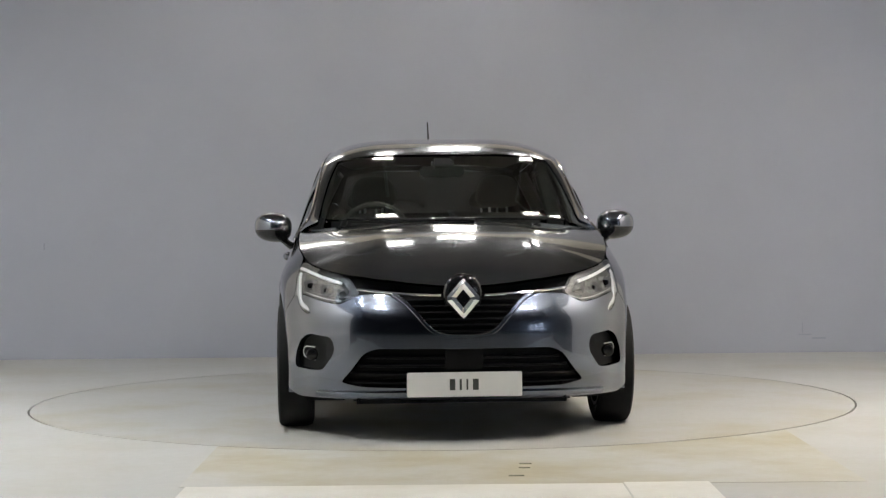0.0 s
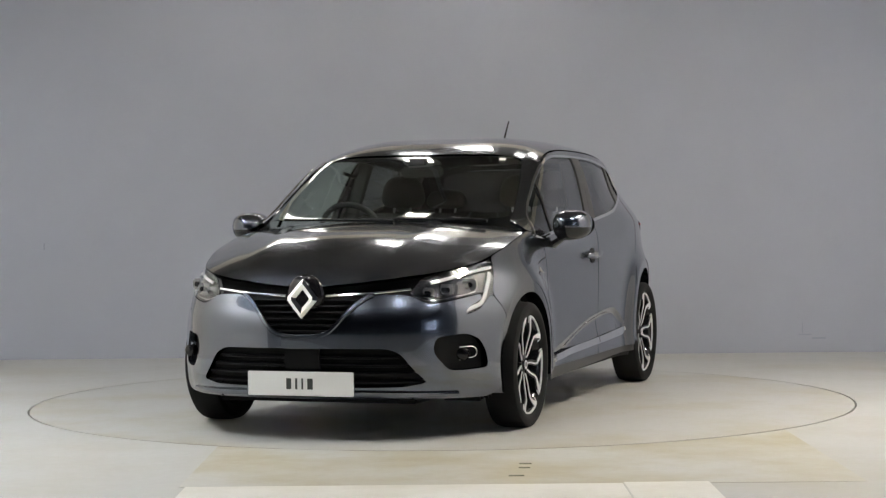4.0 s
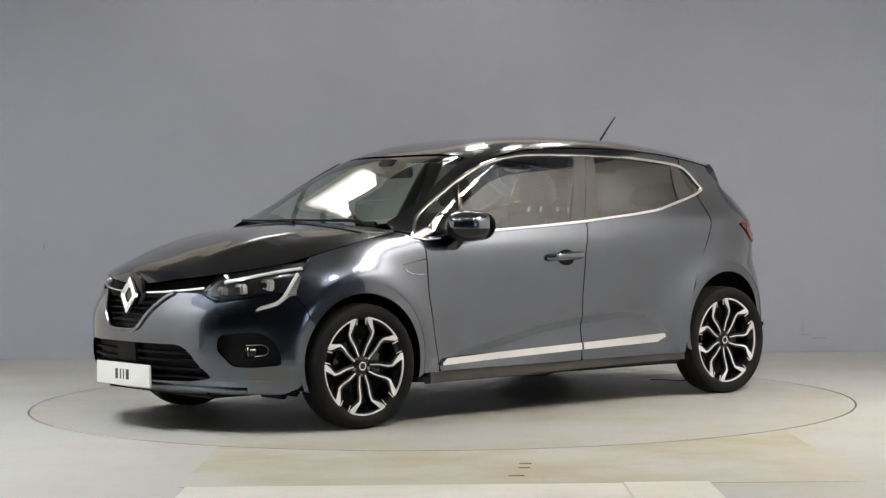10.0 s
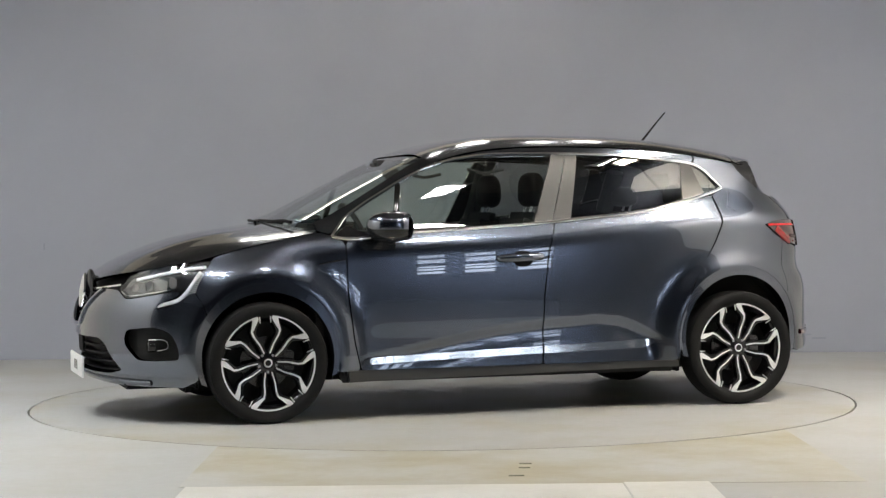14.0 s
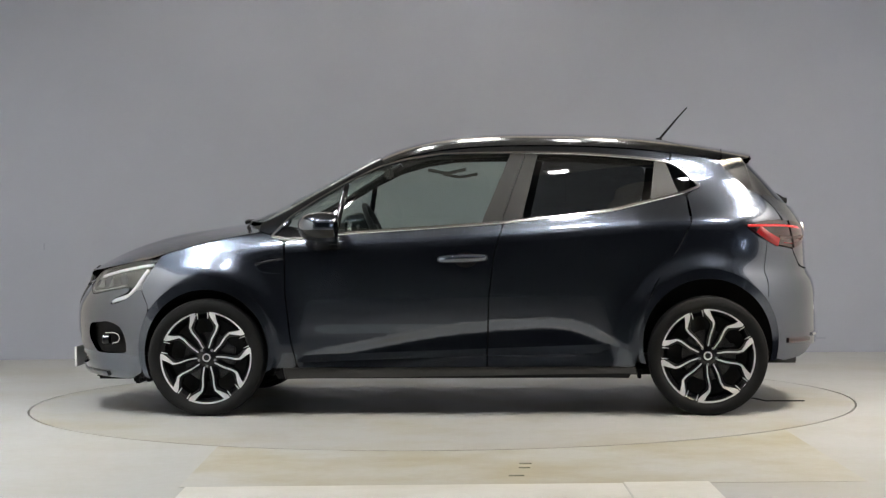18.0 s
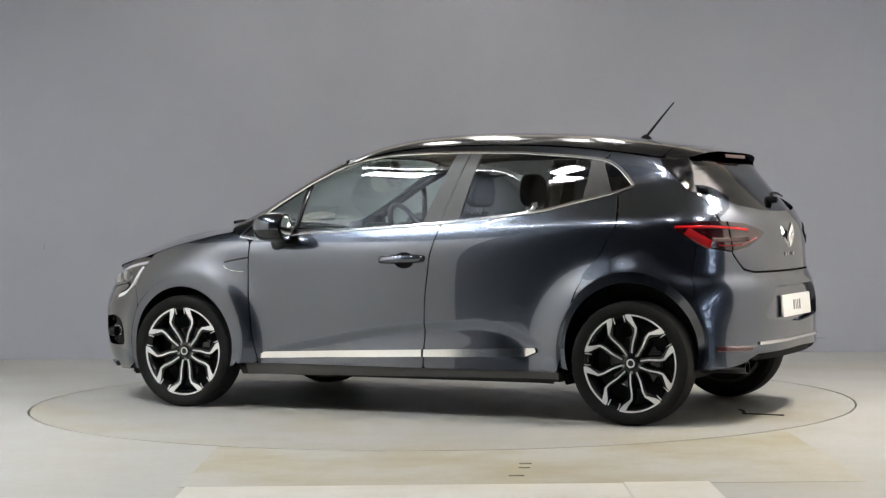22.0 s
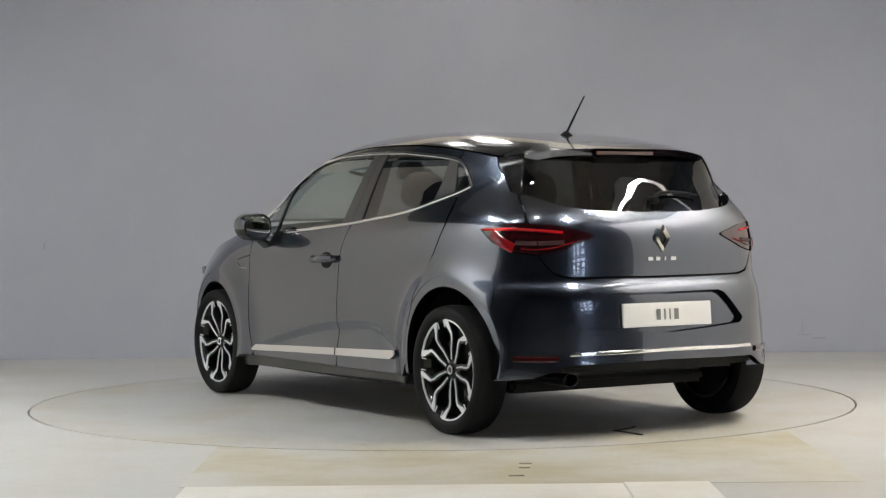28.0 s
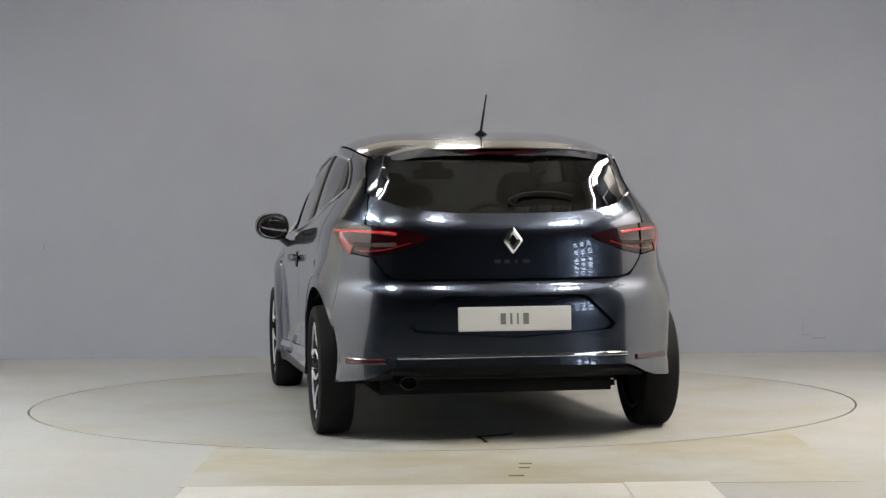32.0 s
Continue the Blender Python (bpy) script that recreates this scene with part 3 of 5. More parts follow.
def arc(cx, cz, r, a0, a1, n=18):
    return [(cx + r * math.cos(radians(a0 + (a1 - a0) * i / n)), cz + r * math.sin(radians(a0 + (a1 - a0) * i / n))) for i in range(n + 1)]


def roof_edge(x):
    """Where roof and body side meet: half-width and height."""
    return float(ROOF_HALF(x)), float(ROOF(x) - EDGE_DROP)


GAP = .0035
FI = (WHEEL_X, .326, .330)
RI = (-WHEEL_X, .366, .330)
FA = (WHEEL_X, .350, .362)
RA = (-WHEEL_X, .385, .362)
WS = curve([(.95, .68), (1.0, .668), (1.1, .645), (1.2, .617), (1.3, .575), (1.36, .54), (1.4, .5)])

# bonnet
half = [(2.066, 0), (2.061, .12), (2.042, .25)] + [q[:2] for q in LIP] + [(x, float(BONNET_HALF(x)) - .003) for x in (1.60, 1.557, 1.45, 1.35, 1.25, 1.15, 1.08, 1.02)] + [(1.03, .69), (1.075, .58), (1.12, .42), (1.15, .2), (1.16, 0)]
panel("bonnet", across(half), bonnet_top, M_PAINT, car, step=.03)

# front wings
wing = [(.817, .25)] + [(.905, .25)] + arc(*FA, 197, 32) + [(1.60, .58), (1.645, .66), (1.60, .745), (1.552, .81), (1.547, float(BONNET_EDGE(1.547)) - .002)] + [(x, float(BONNET_EDGE(x)) - .002) for x in (1.463, 1.37, 1.276, 1.17, 1.07, 1.0)] + [(.955, .929), (.885, .90), (.884, .835), (.880, .63), (.852, .395)]
panel("front_wing", wing, side, M_PAINT, car, mirror=True)

# doors
seam = [(-.255, .985), (-.206, .83), (-.177, .60), (-.166, .25)]
front_door = [(.878, .895), (.877, .835), (.873, .63), (.845, .395), (.812, .25)] + [(x + GAP, z) for x, z in seam[::-1]] + [(-.06, .973), (.231, .957), (.53, .94), (.599, .934), (.863, .907)]
panel("front_door", front_door, side, M_PAINT, car, mirror=True, step=.015)
rear_line = [(-1.19, 1.122), (-1.211, .981), (-1.146, .854), (-1.018, .657), (-.962, .515)]
rear_door = [(x - GAP, z) for x, z in seam] + [(-.918, .25), (-.952, .36), (-.962, .44), (-.962, .515)] + rear_line[::-1][1:] + [(-1.076, 1.105), (-.934, 1.072), (-.819, 1.045), (-.647, 1.024), (-.357, .996)]
panel("rear_door", rear_door, side, M_PAINT, car, mirror=True, step=.015)

# sills
panel("sill", [(.885, .247), (.875, .190), (-.925, .215), (-.925, .247)], lambda u, v: side(u, v) - np.array([0, .010, 0]), M_PILLAR, car, "dark satin sill", mirror=True, soft=0)

# rear quarters
top = []
for x in (-1.37, -1.33, -1.30, -1.24, -1.18, -1.12):
    top.append((x, roof_edge(x)[1] - .004))
quarter = [fx(x - 2 * GAP, z) for x, z in rear_line] + [fx(-.966, .44), fx(-.957, .36), fx(-.925, .25)] + [fx(*q) for q in arc(*RA, -14, 144, 16)] + [fx(-1.60, .60), fx(-1.585, .72), fx(-1.60, .884)]
quarter += [fx(-1.555, .905), fx(-1.48, .965), fx(-1.55, .982), fx(-1.62, .990), ry(.657, .993), ry(.640, 1.05), ry(.624, 1.13), fx(-1.53, 1.136), fx(-1.45, 1.21), fx(-1.39, 1.262)]
quarter += [fx(*q) for q in top] + [fx(-1.11, 1.300), fx(-1.127, 1.296), fx(-1.185, 1.258), fx(-1.245, 1.19), fx(-1.266, 1.164), fx(-1.24, 1.150)]
panel("rear_quarter", quarter, wrap, M_PAINT, car, mirror=True, soft=0)

# side frames: windscreen pillar and roof rail
frame_line = [fx(1.02, .957)]
for z in (1.0, 1.05, 1.1, 1.15, 1.2, 1.25, 1.3, 1.335):
    frame_line.append(fy(float(WS(z)), z))
for x in (.36, .25, .1, -.1, -.3, -.5, -.7, -.9, -1.0, -1.11):
    frame_line.append(fx(x, roof_edge(x)[1] - .004))
frame_line += [fx(x, z + .006) for x, z in [(-1.10, 1.297), (-1.07, 1.303), (-.926, 1.32), (-.637, 1.344), (-.344, 1.351), (-.107, 1.351), (.072, 1.348), (.252, 1.324), (.403, 1.281), (.555, 1.209), (.739, 1.104), (.863, 1.025), (.955, .935)]]
panel("side_frame", frame_line, wrap, M_PAINT, car, mirror=True, step=.02)

# roof
xs = [.385, .30, .2, .0, -.2, -.4, -.6, -.8, -1.0, -1.2, -1.38]
half = [(.412, 0), (.408, .25), (.398, .45)] + [(x, roof_edge(x)[0] - .004) for x in xs] + [(-1.40, .3), (-1.40, 0)]
panel("roof", across(half), roof_top, M_PAINT, car, step=.03)
half = [(-1.404, 0), (-1.404, .3), (-1.384, roof_edge(-1.384)[0] - .004), (-1.415, min(roof_edge(-1.415)[0] - .006, .597)), (-1.445, .572), (-1.48, .548), (-1.517, .515), (-1.543, .45), (-1.557, .33), (-1.564, .2), (-1.567, 0)]


def spoiler_top(u, v):
    drop = EDGE_DROP * (1 - .12 * smoothstep(-u, 1.40, 1.56))
    return np.stack([u, v, ROOF(u) - drop * (np.abs(v) / np.maximum(ROOF_HALF(u), .575)) ** 4.4], -1)


panel("spoiler", across(half), spoiler_top, M_PAINT, car, step=.03, rim=.034)

# painted lips folded into the wheel arches
for outer, inner, a0, a1 in ((FA, FI, -24, 197), (RA, RI, -18, 197)):
    for sgn in (1, -1):
        bm = bmesh.new()
        rows = []
        for (x, z), (u, v) in zip(arc(*outer, a0, a1, 48), arc(*inner, a0, a1, 48)):
            y0 = float(side(np.array([x]), np.array([max(z, .2)]))[0, 1])
            rows.append([bm.verts.new(q) for q in ((x, sgn * (y0 - .0015), z), (x * .75 + u * .25, sgn * (y0 - .001), z * .75 + v * .25), (u, sgn * (y0 + .001), v), (u, sgn * (y0 - .075), v))])
        for a, b in zip(rows, rows[1:]):
            for k in range(3):
                bm.faces.new((a[k], a[k + 1], b[k + 1], b[k]))
        part("wheel_arch_lip", bm, M_PAINT, car, "grey painted wheel arch lip", True)

# windscreen
half = [(0, 1.352)] + [(.3, 1.35), (.45, 1.346)] + [(float(WS(z)) - .004, z) for z in (1.335, 1.3, 1.25, 1.2, 1.15, 1.1, 1.05, 1.02)] + [(.5, 1.012), (.25, 1.008), (0, 1.006)]
panel("windscreen", both(half), nose_face, M_GLASS, car, "clear windscreen", step=.04, raise_by=-.004, rim=.004)

# side glass
WIN_TOP = [(.948, .927), (.863, 1.025), (.739, 1.104), (.555, 1.209), (.403, 1.281), (.252, 1.324), (.072, 1.348), (-.107, 1.351), (-.344, 1.351), (-.637, 1.344), (-.926, 1.32), (-1.07, 1.303), (-1.127, 1.291), (-1.184, 1.253), (-1.241, 1.189), (-1.262, 1.166)]
WIN_LOW = [(-1.189, 1.137), (-1.076, 1.110), (-.934, 1.077), (-.819, 1.049), (-.647, 1.028), (-.357, 1.001), (-.255, .990), (-.065, .977), (.231, .959), (.53, .943), (.599, .938), (.863, .910)]
panel("front_window", [(.61, .94), (.56, 1.205), (.403, 1.279), (.252, 1.322), (.072, 1.346), (-.107, 1.349), (-.29, 1.349), (-.14, .985), (.231, .960)], side, M_GLASS, car, "clear front door glass", step=.04, raise_by=-.006, rim=.004, mirror=True)
panel("corner_window", [(.94, .93), (.863, 1.02), (.739, 1.10), (.575, 1.195), (.625, .94), (.863, .912)], side, M_GLASS, car, "small fixed front corner glass", step=.04, raise_by=-.006, rim=.004, mirror=True)
panel("rear_window", [(-.43, 1.349), (-.637, 1.342), (-.926, 1.318), (-1.035, 1.303), (-1.01, 1.10), (-.934, 1.08), (-.819, 1.051), (-.647, 1.03), (-.348, 1.003)], side, M_PRIVACY, car, "dark privacy glass in the rear door", step=.04, raise_by=-.006, rim=.004, mirror=True)
panel("quarter_window", [(-1.09, 1.293), (-1.127, 1.285), (-1.184, 1.248), (-1.238, 1.189), (-1.25, 1.167), (-1.15, 1.14)], side, M_PRIVACY, car, "dark rear quarter glass", step=.03, raise_by=-.006, rim=.004, mirror=True)
panel("pillar_trim", [(-.29, 1.349), (-.366, 1.349), (-.242, .992), (-.14, .985)], side, M_PILLAR, car, "satin black door pillar trim", soft=0, mirror=True)
panel("pillar_trim", [(-.370, 1.349), (-.43, 1.349), (-.348, 1.003), (-.246, .992)], side, M_PILLAR, car, "satin black door pillar trim", soft=0, mirror=True)
panel("pillar_trim", [(-1.035, 1.303), (-1.09, 1.296), (-1.15, 1.14), (-1.16, 1.13), (-1.01, 1.10)], side, M_PILLAR, car, "satin black rear pillar trim", soft=0, mirror=True)
ribbon("window_bar", [(.570, 1.195), (.618, .942)], .03, side, M_GLOSSBLACK, car, mirror=True, raise_by=-.004)
ribbon("window_chrome", WIN_TOP, .016, side, M_CHROME, car, "chrome strip round the side windows", mirror=True, height=.007)
ribbon("window_chrome", [(-1.262, 1.166)] + WIN_LOW + [(.948, .927)], .017, side, M_CHROME, car, "chrome strip under the side windows", mirror=True, height=.007)

# front bumper with its openings
lower_hole = [(.40, .427), (.455, .403), (.515, .32), (.56, .27), (.46, .25), (.0, .245)]
lamp_low = [(.47, .668), (.56, .623), (.60, .628), (.68, .648), (.738, .666), (.742, .642), (.70, .602), (.695, .572)]
half = [(0, .49), (.115, .49), (.15, .512), (.21, .578), (.27, .64), (.30, .66), (.36, .672)]
half = [fy(*q) if q[0] else (0, q[1]) for q in half] + [fy(*q) for q in lamp_low] + [fx(1.80, .579), fx(1.745, .594), fx(1.695, .632), fx(1.65, .665), fx(1.603, .58)] + [fx(*q) for q in arc(*FA, 32, -20, 8)] + [fx(1.70, .186), fy(.74, .186), fy(.5, .188), (0, .19)]
hole1 = [(0, .428)] + [fy(*q) for q in lower_hole[:-1]] + [(0, .245)]
vent = [fy(.60, .475), fy(.70, .488), fy(.742, .462), fy(.765, .40), fy(.772, .325), fy(.70, .318), fy(.64, .322), fy(.588, .40), fy(.585, .43)]
panel("front_bumper", both(half), wrap, M_PAINT, car, step=.022, holes=[both(hole1), vent, [(-u, v) for u, v in vent]], rim=.03)


def inset(lift, d):
    return lambda u, v: lift(u, v) - np.array([d, 0, 0])


panel("lower_grille", both([(0, .45), (.45, .44), (.60, .25), (0, .22)]), inset(nose_face, .05), M_BLACK, car, "black lower grille mesh", rim=0)
for i in range(4):
    z = .275 + i * .037
    w = .54 - i * .035
    ribbon("grille_slat", [(-w, z), (-w / 2, z), (0, z), (w / 2, z), (w, z)], .012, inset(nose_face, .045), M_BLACK, car, height=.025)
panel("sensor_cover", [(-.085, .425), (.085, .425), (.085, .335), (-.085, .335)], inset(nose_face, .012), M_BLACK, car, "square black sensor cover", soft=0)
panel("upper_grille", both([(0, .755), (.10, .75), (.30, .73), (.52, .755), (.50, .64), (.32, .62), (.15, .47), (0, .47)]), inset(nose_face, .045), M_BLACK, car, "black upper grille mesh", rim=0)
for i in range(6):
    z = .505 + i * .026
    w = .13 + i * .034
    ribbon("grille_slat", [(-w, z), (-w / 2, z), (0, z), (w / 2, z), (w, z)], .009, inset(nose_face, .04), M_BLACK, car, height=.022)
ribbon("grille_chrome", [(.10, .664), (.2, .668), (.32, .676), (.475, .692)], .012, inset(nose_face, .006), M_CHROME, car, "thin chrome grille bar", mirror=True, height=.008)

for sgn in (1, -1):
    m = [(sgn * u, v) for u, v in [fy(.56, .49), fy(.70, .50), fy(.785, .46), fy(.785, .32), fy(.60, .30), fy(.56, .40)]]
    pn = panel("fog_recess", m, lambda u, v: wrap(u, v) * np.array([.965, .972, 1.0]), M_BLACK, car, "deep black fog lamp recess", rim=0)
    ribbon("fog_chrome", [(sgn * fy(y, z)[0], z) for y, z in ((.668, .425), (.712, .427), (.726, .408), (.722, .378), (.668, .366))], .007, lambda u, v: wrap(u, v) * np.array([.982, .985, 1.0]), M_CHROME, car, "chrome bracket of the fog lamp", height=.02, step=.008)
    part("fog_lamp", lathe_bm([(0, .010), (.022, .007), (.028, 0), (.028, -.03), (0, -.03)], 24, "x"), M_GLOSSBLACK, car, "small dark fog lamp", True).location = (1.865, sgn * .69, .392)

# plates
def plate(name, x, z, tilt, rear):
    top = new(name)
    top.parent = car
    top.matrix_basis = pose(x, 0, z, 0, tilt, 180 if rear else 0)
    part("plate_face", box_bm(-.006, .006, -.26, .26, -.0555, .0555, .003), M_PLATE, top, "white plate face")
    for k, (y, w, h) in enumerate(((-.055, .024, .050), (-.018, .010, .050), (.012, .008, .050), (.050, .026, .050))):
        part("plate_mark", box_bm(.0062, .0075, y - w / 2, y + w / 2, -h / 2, h / 2), M_INKGREY if rear else M_INK, top, "plain dark bar")
    top["label"] = "white show plate with dark bars"
    return top


plate("front_plate", 2.138, .267, 0, False)
plate("rear_plate", -1.885, .560, -4, True)

# headlamps
lamp = [fy(.47, .672), fy(.56, .627), fy(.60, .632), fy(.68, .652), fy(.745, .672), fy(.75, .640), fy(.705, .600), fy(.70, .576), fx(1.80, .583), fx(1.74, .600), fx(1.69, .64), fx(1.65, .69), fx(1.60, .75), fx(1.554, .808), fx(1.60, .811), fx(1.66, .802), fx(1.72, .790), fy(.645, .781), fy(.60, .770), fy(.55, .757), fy(.51, .735)]
panel("headlamp", lamp, lambda u, v: wrap(u, v) * np.array([.985, .985, 1.0]), M_LAMPDARK, car, "headlamp inner housing", mirror=True, rim=0, step=.015)
panel("headlamp_lens", lamp, wrap, M_LENS, car, "clear headlamp lens", mirror=True, rim=.01, step=.015)
for sgn in (1, -1):
    f = lambda u, v: wrap(u, v) * np.array([.994, .994, 1.0])
    ribbon("daylight_strip", [(sgn * u, v) for u, v in ((.59, .719), (.688, .739), (.775, .757), (.861, .773), (.925, .782))], .015, f, M_CLEAR, car, "white daylight strip", height=.005, step=.01)
    ribbon("daylight_strip", [(sgn * u, v) for u, v in ((.907, .757), (.899, .742), (.88, .696), (.869, .652), (.855, .619), (.817, .606), (.77, .592))], .018, f, M_CLEAR, car, "white daylight strip", height=.005, step=.01)
    ribbon("lamp_edge", [(sgn * u, v) for u, v in ((.514, .660), (.544, .645), (.589, .637), (.656, .645), (.743, .660), (.811, .674))], .005, f, M_CHROME, car, "bright lower lamp edge", height=.004, step=.01)
    for y, z, w in ((.545, .672, .026), (.612, .686, .034), (.688, .706, .036)):
        x0 = float(nose_face(np.array([y]), np.array([z]))[0, 0])
        pr = part("projector", box_bm(-.02, .018, -w, w, -.027, .027, .008), M_LAMPGREY, car, "bright lamp reflector")
        pr.location = (x0 - .030, sgn * y, z)
        part("projector_lens", box_bm(.018, .022, -w * .6, w * .6, -.012, .012, .004), M_GLOSSBLACK, pr, "dark lens")
    band = [(.929, .745), (.91, .700), (.89, .655), (.871, .615)]
    for k in range(13):
        a = k / 12 * (len(band) - 1.001)
        i, w = int(a), a - int(a)
        u, v = band[i][0] * (1 - w) + band[i + 1][0] * w, band[i][1] * (1 - w) + band[i + 1][1] * w
        ribbon("lamp_tick", [(sgn * (u + .024), v + .006), (sgn * u, v), (sgn * (u - .020), v - .004)], .0045, lambda p, q: wrap(p, q) * np.array([.9955, .9955, 1.0]), M_LAMPTICK, car, height=.003, step=.01)
    ribbon("lamp_divider", [(sgn * u, v) for u, v in [fy(.50, .668), fy(.60, .652), fy(.70, .668), fx(1.77, .70), fx(1.70, .745)]], .010, f, M_GLOSSBLACK, car, height=.004, step=.01)

# tailgate
half = [(0, 1.035), (.3, 1.042), (.49, 1.065), (.575, 1.105), (.62, 1.13), (.636, 1.05), (.652, .99), (.63, .98), (.622, .835), (.565, .758), (.488, .742), (0, .74)]
panel("tailgate", both(half), tail_face, M_PAINT, car, step=.025)


def rear_glass_face(u, v):
    x = np.interp(v, (1.0, 1.03, 1.10, 1.2, 1.30, 1.34), (-1.815, -1.795, -1.735, -1.645, -1.545, -1.5))
    return np.stack([x + np.interp(v, (1.05, 1.12, 1.17, 1.22, 1.28, 1.32), (.17, .175, .165, .13, .085, .07)) * (np.abs(u) / .6) ** 3.6, u, v], -1)


half = [(0, 1.315), (.41, 1.306), (.53, 1.300), (.546, 1.281), (.562, 1.223), (.577, 1.165), (.590, 1.121), (.57, 1.095), (.49, 1.062), (.3, 1.038), (0, 1.031)]
panel("rear_screen", both(half), rear_glass_face, M_REARGLASS, car, "dark tinted rear screen", step=.03, rim=.006)
FIN_EDGE = [(.535, 1.316), (.540, 1.303), (.546, 1.281), (.562, 1.223), (.577, 1.165), (.590, 1.121), (.60, 1.112)]
FIN_ROOT = [(-1.36, 1.300), (-1.375, 1.288), (-1.400, 1.258), (-1.448, 1.214), (-1.505, 1.162), (-1.545, 1.130), (-1.56, 1.118)]
for sgn in (1, -1):
    bm = bmesh.new()
    rows = []
    for (y, z), (x, zr) in zip(FIN_EDGE, FIN_ROOT):
        e = rear_glass_face(np.array([y]), np.array([z]))[0]
        q = side(np.array([x]), np.array([zr]))[0]
        line = [q + np.array([.03, -.03, 0]), q + np.array([.004, -.006, 0]), e + np.array([-.004, .004, 0]), e + np.array([-.008, -.004, 0]), e + np.array([.02, -.04, 0])]
        rows.append([bm.verts.new((k[0], sgn * k[1], k[2])) for k in line])
    for a, b in zip(rows, rows[1:]):
        for k in range(4):
            bm.faces.new((a[k], a[k + 1], b[k + 1], b[k]))
    bm.faces.new(rows[0])
    part("rear_fin", bm, M_GLOSSBLACK, car, "black fin beside the rear screen", True)
half = [(-1.40, 0), (-1.40, .45), (-1.41, .55), (-1.47, .528), (-1.505, .498), (-1.53, .43), (-1.543, .3), (-1.55, 0)]
panel("spoiler_underside", across(half), lambda u, v: spoiler_top(u, v) - np.array([0, 0, .033]), M_GLOSSBLACK, car, "black spoiler underside", step=.03, rim=0)
part("brake_light", box_bm(-1.572, -1.556, -.17, .17, 1.312, 1.328, .003), M_DARKRED, car, "high red brake light")

# tail lamps
tl = [fx(-1.485, .966), fx(-1.55, .980), fx(-1.62, .987), ry(.66, .988), ry(.53, .975), ry(.40, .942), ry(.365, .930), ry(.42, .905), ry(.53, .862), ry(.62, .844), fx(-1.664, .862), fx(-1.58, .895)]
panel("tail_lamp", tl, wrap, M_TAILRED, car, "dark red tail lamp", mirror=True, raise_by=.006, rim=.02, step=.015)

# rear bumper
half = [(.488, .733), (.565, .748), (.62, .82)]
half = [ry(0, .73)] + [ry(*q) for q in half] + [ry(.625, .838), fx(-1.664, .855), fx(-1.6025, .882), fx(-1.5875, .72), fx(-1.6025, .60)] + [fx(*q) for q in arc(*RA, 144, 196, 8)] + [fx(-1.68, .275), ry(.74, .279), ry(.68, .287), ry(.63, .302), ry(.585, .325), ry(.54, .343), ry(0, .352)]


def wrap_tail(u, v):
    """Like wrap, measured from the middle of the tail."""
    k = skin(2 - np.abs(u) / WRAP, v)
    return np.stack([k[..., 0], k[..., 1] * np.where(u < 0, -1, 1), k[..., 2]], -1)


half = [(2 * WRAP - u, v) for u, v in half]
half[0], half[-1] = (0, half[0][1]), (0, half[-1][1])
recess = [ (2 * WRAP - ry(y, z)[0], z) for y, z in ((.31, .667), (.345, .655), (.475, .53), (.45, .505))]
recess = both([(0, .665)] + recess + [(0, .475)])
panel("rear_bumper", both(half), wrap_tail, M_PAINT, car, soft=0, step=.022, holes=[recess], rim=.03)
panel("plate_recess", both([(0, .69), (.37, .69), (.52, .49), (0, .455)]), lambda u, v: tail_face(u, v) + np.array([.028, 0, 0]), M_PAINT, car, rim=0)
panel("diffuser", both([(0, .365), (.54, .360), (.60, .345), (.585, .315), (.42, .294), (0, .288)]), lambda u, v: tail_face(u, v) + np.stack([.025 + (.36 - v) * 1.8, u * 0, u * 0], -1), M_BLACK, car, "black plastic rear valance", rim=.03)
ribbon("bumper_strip", [(-.53, .392), (-.3, .394), (0, .396), (.3, .394), (.53, .392)], .017, lambda u, v: tail_face(u, v * 0 + .43) * np.array([1, 1, 0]) + np.stack([(v - .394) * .14, u * 0, v], -1), M_CHROME, car, "chrome bumper strip", height=.010)
for sgn in (1, -1):
    ribbon("reflector", [(sgn * (2 * WRAP - ry(y, z)[0]), z) for y, z in ((.58, .372), (.66, .371), (.745, .374))], .026, wrap_tail, M_DARKRED, car, "dark red rear reflector", height=.010)
exhaust = part("exhaust", lathe_bm([(.027, -.13), (.031, -.13), (.031, .10), (.027, .10)], 32, "x", True), M_LAMPDARK, car, "dark steel oval exhaust tip", True)
exhaust.location = (-1.64, .47, .268)
for v in exhaust.data.vertices:
    v.co.y *= 1.4
part("exhaust_inside", lathe_bm([(0, -.06), (.027, -.06)], 24, "x"), M_DARK, exhaust)

# black inner shell, floor and wheel housings
bm = bmesh.new()
SS, ZZ = np.linspace(0, 2, 90), np.linspace(.19, .93, 20)
for flip in (1, -1):
    P = skin(SS[:, None], ZZ[None, :]) * np.array([.975, .965 * flip, 1.0])
    vs = [[bm.verts.new(P[i, j]) for j in range(len(ZZ))] for i in range(len(SS))]
    for i in range(len(SS) - 1):
        for j in range(len(ZZ) - 1):
            c = P[i:i + 2, j:j + 2].reshape(-1, 3).mean(0)
            if min(math.hypot(abs(c[0]) - WHEEL_X, c[2] - .36), 9) < .40 or (c[0] > 1.1 and c[2] > .68) or (c[0] < -1.5 and (c[2] > .9 or c[2] < .30)):
                continue
            bm.faces.new((vs[i][j], vs[i + 1][j], vs[i + 1][j + 1], vs[i][j + 1]))
part("inner_body", bm, M_DARK, car, "black inner body")
